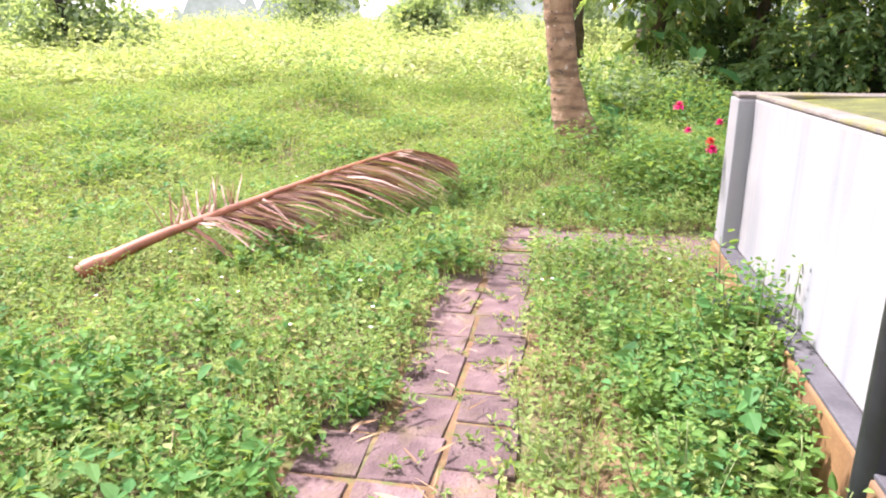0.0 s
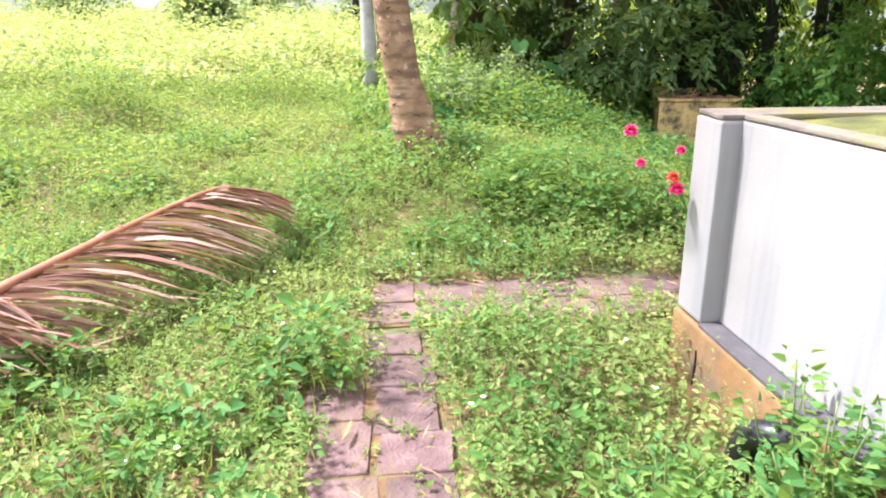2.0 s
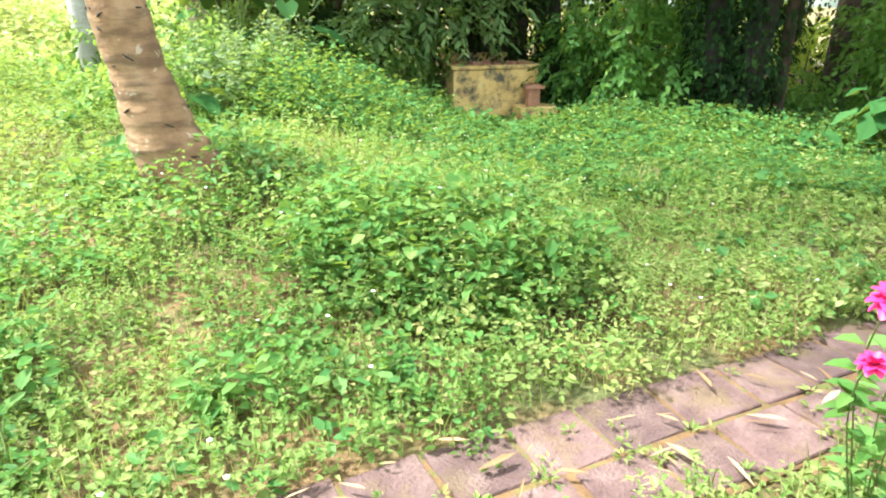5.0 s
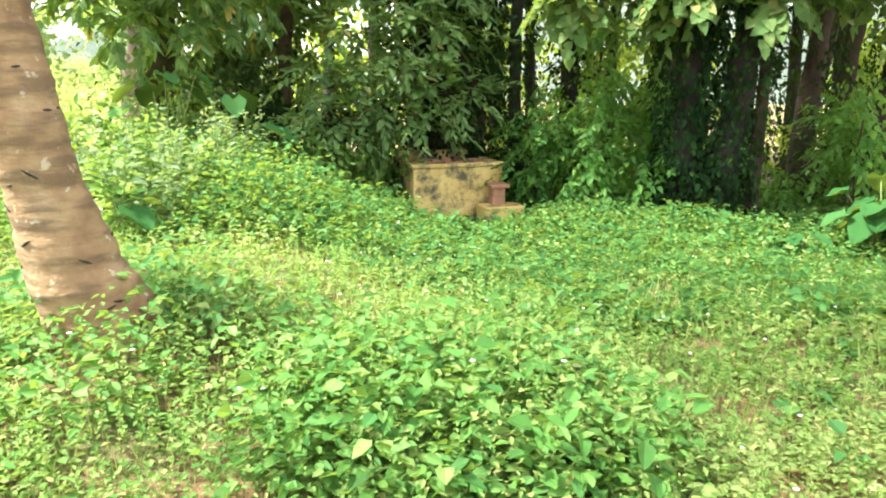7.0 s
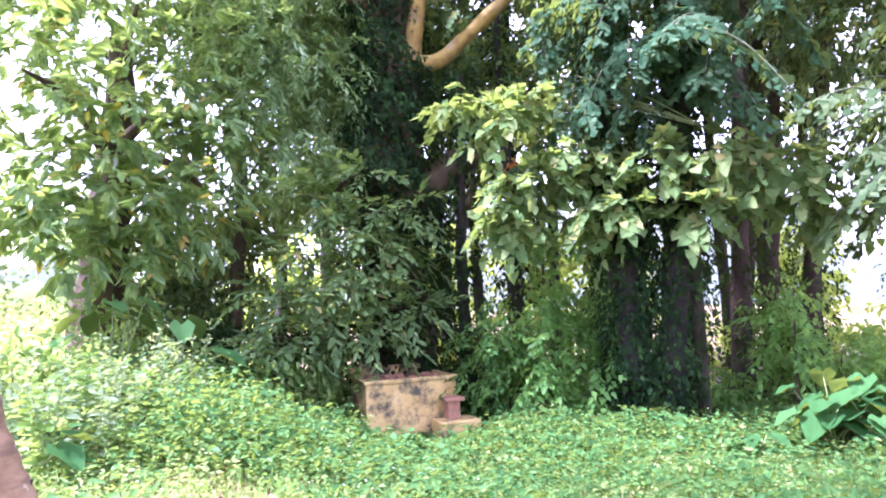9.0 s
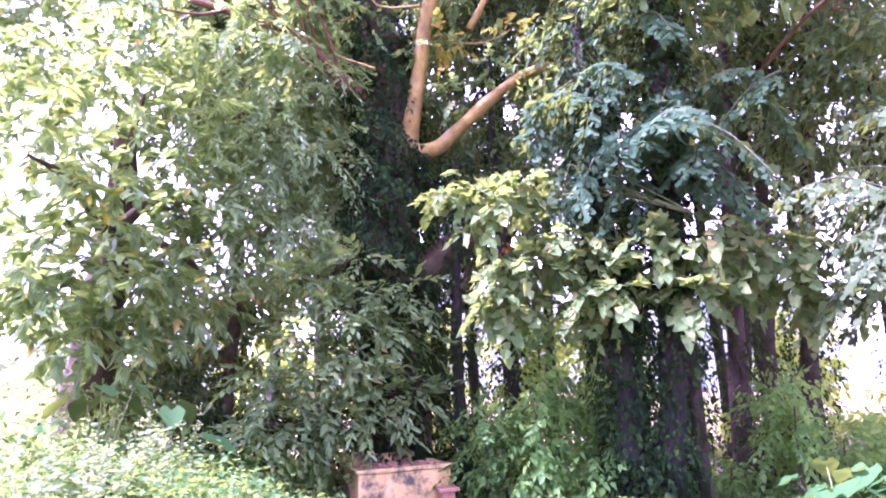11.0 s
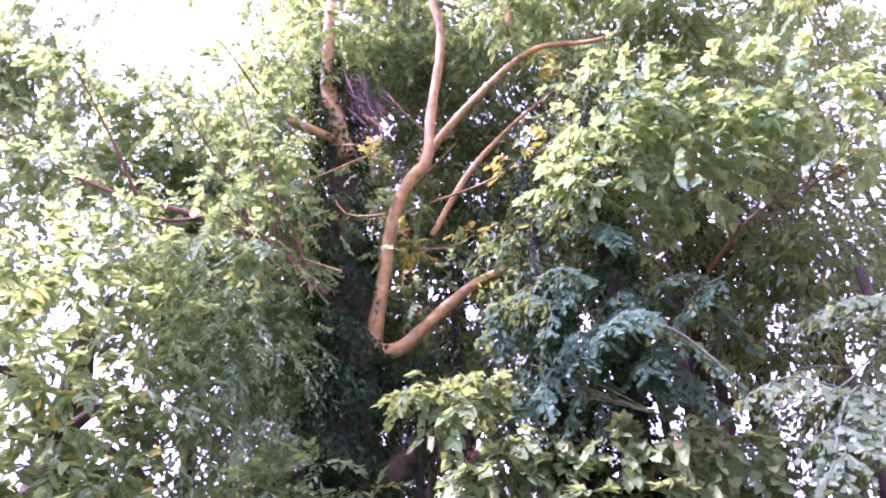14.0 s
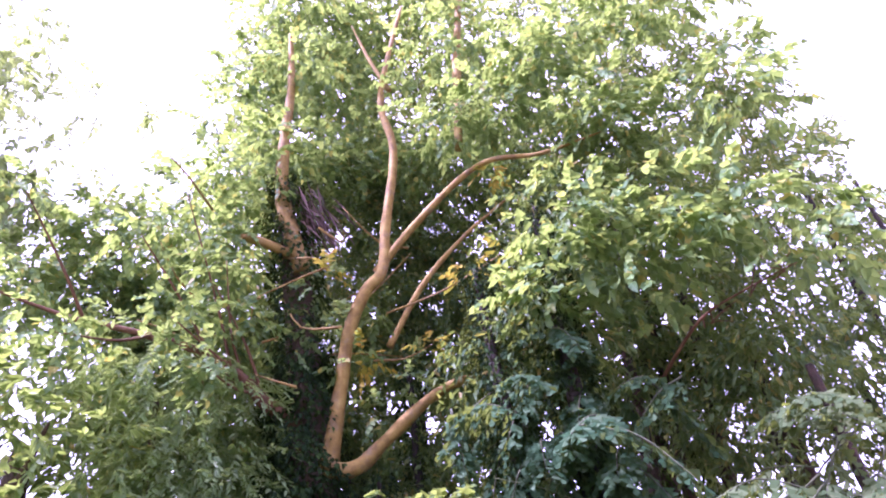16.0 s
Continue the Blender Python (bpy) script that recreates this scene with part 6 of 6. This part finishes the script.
def broad_plant(at, n, size, label, seed, height=0.6):
    """A clump of long-stalked broad leaves."""
    rng = random.Random(seed)
    x, y = at
    z = float(ground(np.array(x), np.array(y)))
    t = thing("broad_leaf_plant", label, "plant")
    for k in range(n):
        a = k * 2.4 + rng.uniform(-0.4, 0.4)
        r = rng.uniform(0.15, 0.55) * size * 2.2
        h = height * rng.uniform(0.5, 1.2)
        base, top = Vector((x + rng.uniform(-0.1, 0.1), y + rng.uniform(-0.1, 0.1), z)), Vector((x + math.cos(a) * r, y + math.sin(a) * r, z + h))
        tube("stalk", [base, base.lerp(top, 0.5) + Vector((0, 0, 0.1)), top], [0.014, 0.011, 0.007], M_STEM, t, 6, per=3)
        way = Vector((math.cos(a), math.sin(a), -0.35 + rng.uniform(-0.3, 0.3))).normalized()
        side = way.cross(Vector((0, 0, 1))).normalized()
        up = side.cross(way)
        s = size * rng.uniform(0.7, 1.2)
        vs, rows, cols = [], 9, 7
        for i in range(rows):
            f = i / (rows - 1)
            half = 0.42 * s * (math.sin(math.pi * min(1, f * 0.92 + 0.1)) ** 0.7) * (1.15 - 0.45 * f)
            for j in range(cols):
                g = j / (cols - 1) * 2 - 1
                p = top + way * (s * (f - 0.15 - 0.12 * abs(g) * (1 - f) * 1.2)) + side * (half * g) + up * (abs(g) * 0.12 * s - 0.25 * s * f * f + 0.015 * math.sin(9 * f + 3 * g))
                vs.append(tuple(p))
        q = [(i * cols + j, i * cols + j + 1, (i + 1) * cols + j + 1, (i + 1) * cols + j) for i in range(rows - 1) for j in range(cols - 1)]
        mesh_object("leaf", np.array(vs), np.array(q), M_TARO, t, "", True)


broad_plant((9.75, 7.0), 16, 0.4, "clump of large rounded green leaves at the grove's edge", 5, 0.6)
broad_plant((10.3, 6.5), 14, 0.42, "clump of large rounded green leaves at the grove's edge", 6, 0.7)
broad_plant((10.3, 7.2), 12, 0.36, "clump of large rounded green leaves at the grove's edge", 21, 0.8)
broad_plant((9.95, 6.7), 14, 0.44, "clump of large rounded green leaves at the grove's edge", 31, 0.75)
broad_plant((10.6, 6.75), 14, 0.42, "clump of large rounded green leaves at the grove's edge", 32, 0.8)
broad_plant((9.3, 8.1), 8, 0.24, "low clump of rounded leaves under the trees", 22, 0.3)
broad_plant((9.2, 7.6), 8, 0.26, "small clump of rounded leaves under the trees", 7, 0.35)
broad_plant((4.85, 13.6), 13, 0.5, "tall clump of broad arching leaves beside the shrubs", 8, 1.2)
broad_plant((4.1, 14.1), 9, 0.42, "clump of broad arching leaves beside the shrubs", 11, 1.3)
broad_plant((5.6, 13.8), 8, 0.4, "clump of broad arching leaves beside the shrubs", 12, 0.9)
broad_plant((9.75, 9.0), 8, 0.32, "small clump of broad leaves at a trunk's foot", 9, 0.5)
broad_plant((2.35, 10.6), 4, 0.3, "upright broad leaves among the weeds", 10, 0.5)


def far_trees():
    rng = np.random.default_rng(81)
    for k, (x, y, h, r) in enumerate(((-14.0, 26.0, 4.0, 2.6), (-20.0, 30.0, 5.0, 3.2), (-1.0, 34.0, 2.6, 1.1), (-8.0, 45.0, 5.5, 3.0), (6.0, 38.0, 6.5, 3.2), (-26.0, 40.0, 6.0, 3.6), (10.5, 30.0, 6.0, 2.8), (1.5, 50.0, 6.0, 3.0))):
        z = float(ground(np.array(x), np.array(y)))
        t = thing("tree", "distant round-crowned tree across the meadow, haze in its leaf colour", "tree", group="far trees")
        tube("trunk", [(x, y, z - 0.3), (x + 0.1, y, z + h * 0.4), (x, y + 0.1, z + h * 0.8)], [0.22, 0.17, 0.08], M_BARK, t, 8, seed=k, lump=0.2)
        arr = [mass_arrays(rng, (x + rng.normal(0, r * 0.4), y + rng.normal(0, r * 0.4), z + h * rng.uniform(0.1, 0.8)), (r * 0.6, r * 0.6, h * 0.28), 500, 0.32, 0.5, 14, 0.4, 0.2, 0.2, False) for _ in range(8)]
        # paler grey-green puts the distance haze into the crown
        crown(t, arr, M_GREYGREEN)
    t = thing("palm_trunk", "slender pale palm trunk behind the leaning palm", "palm tree")
    tube("trunk", [(2.3, 14.6, -0.2), (2.25, 14.6, 2.0), (2.1, 14.7, 6.0), (2.0, 14.8, 10.0)], [0.17, 0.12, 0.11, 0.1], M_PALE, t, 12, seed=4, lump=0.1)


far_trees()


# ---- plants along the wall ----
def weed_plant(at, height, leaf, label, seed, material=None):
    """An upright weed: a stem with pairs of oval leaves."""
    rng = random.Random(seed)
    t = thing("weed_plant", label, "plant", group="upright weeds")
    for sidx in range(4):
        a = rng.uniform(0, 6.28)
        base = Vector((at[0] + math.cos(a) * 0.05, at[1] + math.sin(a) * 0.05, float(ground(np.array(at[0]), np.array(at[1]))) - 0.02))
        top = base + Vector((math.cos(a) * 0.12, math.sin(a) * 0.12, height * rng.uniform(0.75, 1.1)))
        tube("stem", [base, base.lerp(top, 0.5) + Vector((rng.uniform(-0.03, 0.03), rng.uniform(-0.03, 0.03), 0)), top], [0.005, 0.004, 0.002], M_STEM, t, 6, per=3)
        pts, ways, sizes = [], [], []
        for k in range(20):
            f = 0.12 + 0.88 * (k / 19) ** 0.9
            p = base.lerp(top, f)
            for sg in (0, math.pi):
                b = k * 1.57 + sg + rng.uniform(-0.8, 0.8)
                w = Vector((math.cos(b), math.sin(b), rng.uniform(0.0, 0.9) - 0.45 * (1 - f)))
                pts.append(tuple(p + w * 0.03))
                ways.append(tuple(w))
                sizes.append(leaf * rng.uniform(0.45, 1.15) * (1.15 - 0.6 * f))
        at_, w_, s_ = np.array(pts), np.array(ways), np.array(sizes)
        v, q = leaf_arrays(at_, w_, np.tile([[0, 0, 1.0]], (len(at_), 1)) + np.random.default_rng(seed).normal(0, 0.5, at_.shape), s_, s_ * 0.58, 0.14, 0.25, True)
        mesh_object("leaves", v, q, material or (M_BROAD if seed % 3 == 0 else M_SAPLING), t)


for k, (u, v, h, lf) in enumerate(((2.72, 0.72, 0.5, 0.075), (2.8, 0.66, 0.52, 0.08), (2.9, 0.73, 0.6, 0.075), (2.62, 0.68, 0.42, 0.08), (2.98, 0.7, 0.58, 0.075), (2.85, 0.74, 0.62, 0.07), (2.74, 0.6, 0.42, 0.08), (3.06, 0.72, 0.46, 0.07), (2.5, 0.7, 0.4, 0.08), (2.94, 0.64, 0.46, 0.075))):
    place = L(u, v)
    weed_plant((place.x, place.y), h, lf, "tall leafy weed growing against the plinth", 140 + k)
for k, (x, y, h, lf) in enumerate(((-1.72, 2.55, 0.3, 0.1), (-1.5, 2.4, 0.26, 0.1), (-1.9, 2.3, 0.28, 0.1), (-1.25, 2.25, 0.22, 0.09), (-1.45, 2.75, 0.24, 0.09), (-0.75, 1.9, 0.2, 0.09), (-0.9, 2.05, 0.18, 0.08), (-0.42, 2.55, 0.14, 0.07), (-1.15, 3.3, 0.2, 0.07), (-1.6, 3.5, 0.2, 0.07), (-0.55, 3.9, 0.2, 0.07), (-0.75, 3.75, 0.22, 0.07), (1.0, 5.95, 0.2, 0.07), (1.5, 5.75, 0.2, 0.07), (0.2, 5.9, 0.2, 0.07))):
    weed_plant((x, y), h, lf, "low leafy weed with broad dark green leaves", 301 + 3 * k, M_LUSH)
bank_rng = random.Random(23)
for k in range(34):
    x = bank_rng.uniform(2.4, 4.9)
    y = 10.9 + 0.75 * (x - 2.4) + bank_rng.uniform(-0.5, 1.3)
    weed_plant((x, y), bank_rng.uniform(0.6, 1.25), bank_rng.uniform(0.12, 0.18), "tall pale green weed before the grove", 400 + k, M_GREYGREEN if k % 3 else M_SAPLING)
wall_rng = random.Random(17)
for k in range(30):
    u, v = wall_rng.uniform(1.7, 3.2), wall_rng.uniform(0.25, 0.72)
    h, lf = wall_rng.uniform(0.18, 0.3) + 0.12 * (v > 0.5), wall_rng.uniform(0.05, 0.08)
    if u > 2.7 and v > 0.45:
        h *= 0.45
    place = L(u, v)
    weed_plant((place.x, place.y), h, lf, "leafy upright weed growing against the plinth", 100 + k)


def flower(parent, at, size, material, seed):
    rng = random.Random(seed)
    at = Vector(at) + Vector((-0.004, -0.008, -0.008))
    for ring, (n, tilt, s) in enumerate(((6, -0.35, 0.95), (7, 0.2, 1.0), (6, 0.75, 0.95), (4, 1.25, 0.8))):
        for k in range(n):
            a = 2 * math.pi * k / n + ring * 0.5 + rng.uniform(-0.1, 0.1)
            way = Vector((math.cos(a) * math.cos(tilt), math.sin(a) * math.cos(tilt), math.sin(tilt)))
            side = Vector((-math.sin(a), math.cos(a), 0))
            up = way.cross(side)
            r = size * s
            vs = []
            for i in range(5):
                f = i / 4
                half = r * 0.42 * math.sin(math.pi * (0.12 + 0.8 * f)) ** 0.6
                for j in range(5):
                    g = j / 2 - 1
                    p = Vector(at) + way * (r * f * (1 - 0.12 * g * g)) + side * (half * g) - up * (r * 0.3 * f * f - r * 0.12 * g * g)
                    vs.append(tuple(p))
            q = [(i * 5 + j, i * 5 + j + 1, (i + 1) * 5 + j + 1, (i + 1) * 5 + j) for i in range(4) for j in range(4)]
            mesh_object("petal", np.array(vs), np.array(q), material, parent, "", True)


def build_rose():
    t = thing("flowering_shrub", "thin-stemmed shrub with bright pink flowers beside the wall", "shrub")
    root = Vector((2.05, 4.08, 0.0))
    rng = np.random.default_rng(3)
    for k, (p, size, m) in enumerate((((1.324, 3.93, 1.12), 0.036, M_PINK), ((1.507, 3.85, 0.885), 0.038, M_PINK), ((1.50, 3.87, 0.93), 0.03, M_RED), ((1.40, 3.96, 0.98), 0.026, M_PINK), ((1.56, 3.92, 1.03), 0.026, M_PINK))):
        p = Vector(p)
        tube("stem", [root, root.lerp(p, 0.55) + Vector((0.0, 0.05, 0.12)), p - Vector((0, 0, 0.01))], [0.0028, 0.002, 0.0015], M_STEM, t, 6, per=4)
        head = new("flower_head")
        head.parent = t
        flower(head, p, size, m, k)
        s = rng.uniform(0.3, 0.95, 16)
        at = np.array([tuple(root.lerp(p, f) + Vector((0, 0.05, 0.12)) * (4 * f * (1 - f))) for f in s])
        a = rng.uniform(0, 6.28, 16)
        way = np.stack([np.cos(a), np.sin(a), rng.uniform(-0.3, 0.4, 16)], 1)
        sz = rng.uniform(0.035, 0.06, 16)
        mesh_object("leaves", *leaf_arrays(at, way, np.tile([[0, 0, 1.0]], (16, 1)), sz, sz * 0.6), M_LUSH, t)


build_rose()


def small_flowers():
    """Tiny white blossoms scattered over the weeds."""
    rng = np.random.default_rng(77)
    n = 330
    x, y = rng.uniform(-2.5, 5.5, n), rng.uniform(2.0, 11.0, n)
    ok = clear_of(x, y) & (np.sin(x * 2.3) * np.sin(y * 1.7) > -0.2)
    x, y = x[ok], y[ok]
    z = ground(x, y) + height_of(x, y) * rng.uniform(0.95, 1.3, len(x))
    out = []
    for k in range(5):
        a = 2 * math.pi * k / 5
        way = np.tile([[math.cos(a), math.sin(a), 0.3]], (len(x), 1))
        out.append(leaf_arrays(np.stack([x, y, z], 1), way, np.tile([[0, 0, 1.0]], (len(x), 1)), np.full(len(x), 0.013), np.full(len(x), 0.011), 0.05, 0.1, False))
    tagged(mesh_object("white_blossoms", *joined(out), M_WHITE_PETAL), "tiny white blossoms scattered over the weeds", "flowers", kind="stuff")


small_flowers()


def dead_leaves():
    """Fallen brown leaves and bits of straw on the pavers."""
    rng = np.random.default_rng(78)
    n = 420
    u, v = rng.uniform(1.6, 5.4, n), rng.uniform(-0.85, 2.2, n)
    x, y = 0.191 * u + 0.982 * v, 0.982 * u - 0.191 * v
    ok = ~clear_of(x, y) & (v < V_FACE - 0.1) | ((u > 4.9) & (v < 2.2))
    x, y = x[ok], y[ok]
    m = len(x)
    a = rng.uniform(0, 6.28, m)
    at = np.stack([x, y, np.full(m, 0.04)], 1)
    s = rng.uniform(0.04, 0.17, m)
    tagged(mesh_object("dead_leaves", *leaf_arrays(at, np.stack([np.cos(a), np.sin(a), 0.05 + 0 * a], 1), np.tile([[0, 0, 1.0]], (m, 1)), s, s * rng.uniform(0.03, 0.2, m), 0.1, 0.05), M_STRAW), "dry fallen leaves and straw on the pavers", "dead leaves", kind="stuff")


dead_leaves()
build_paths()
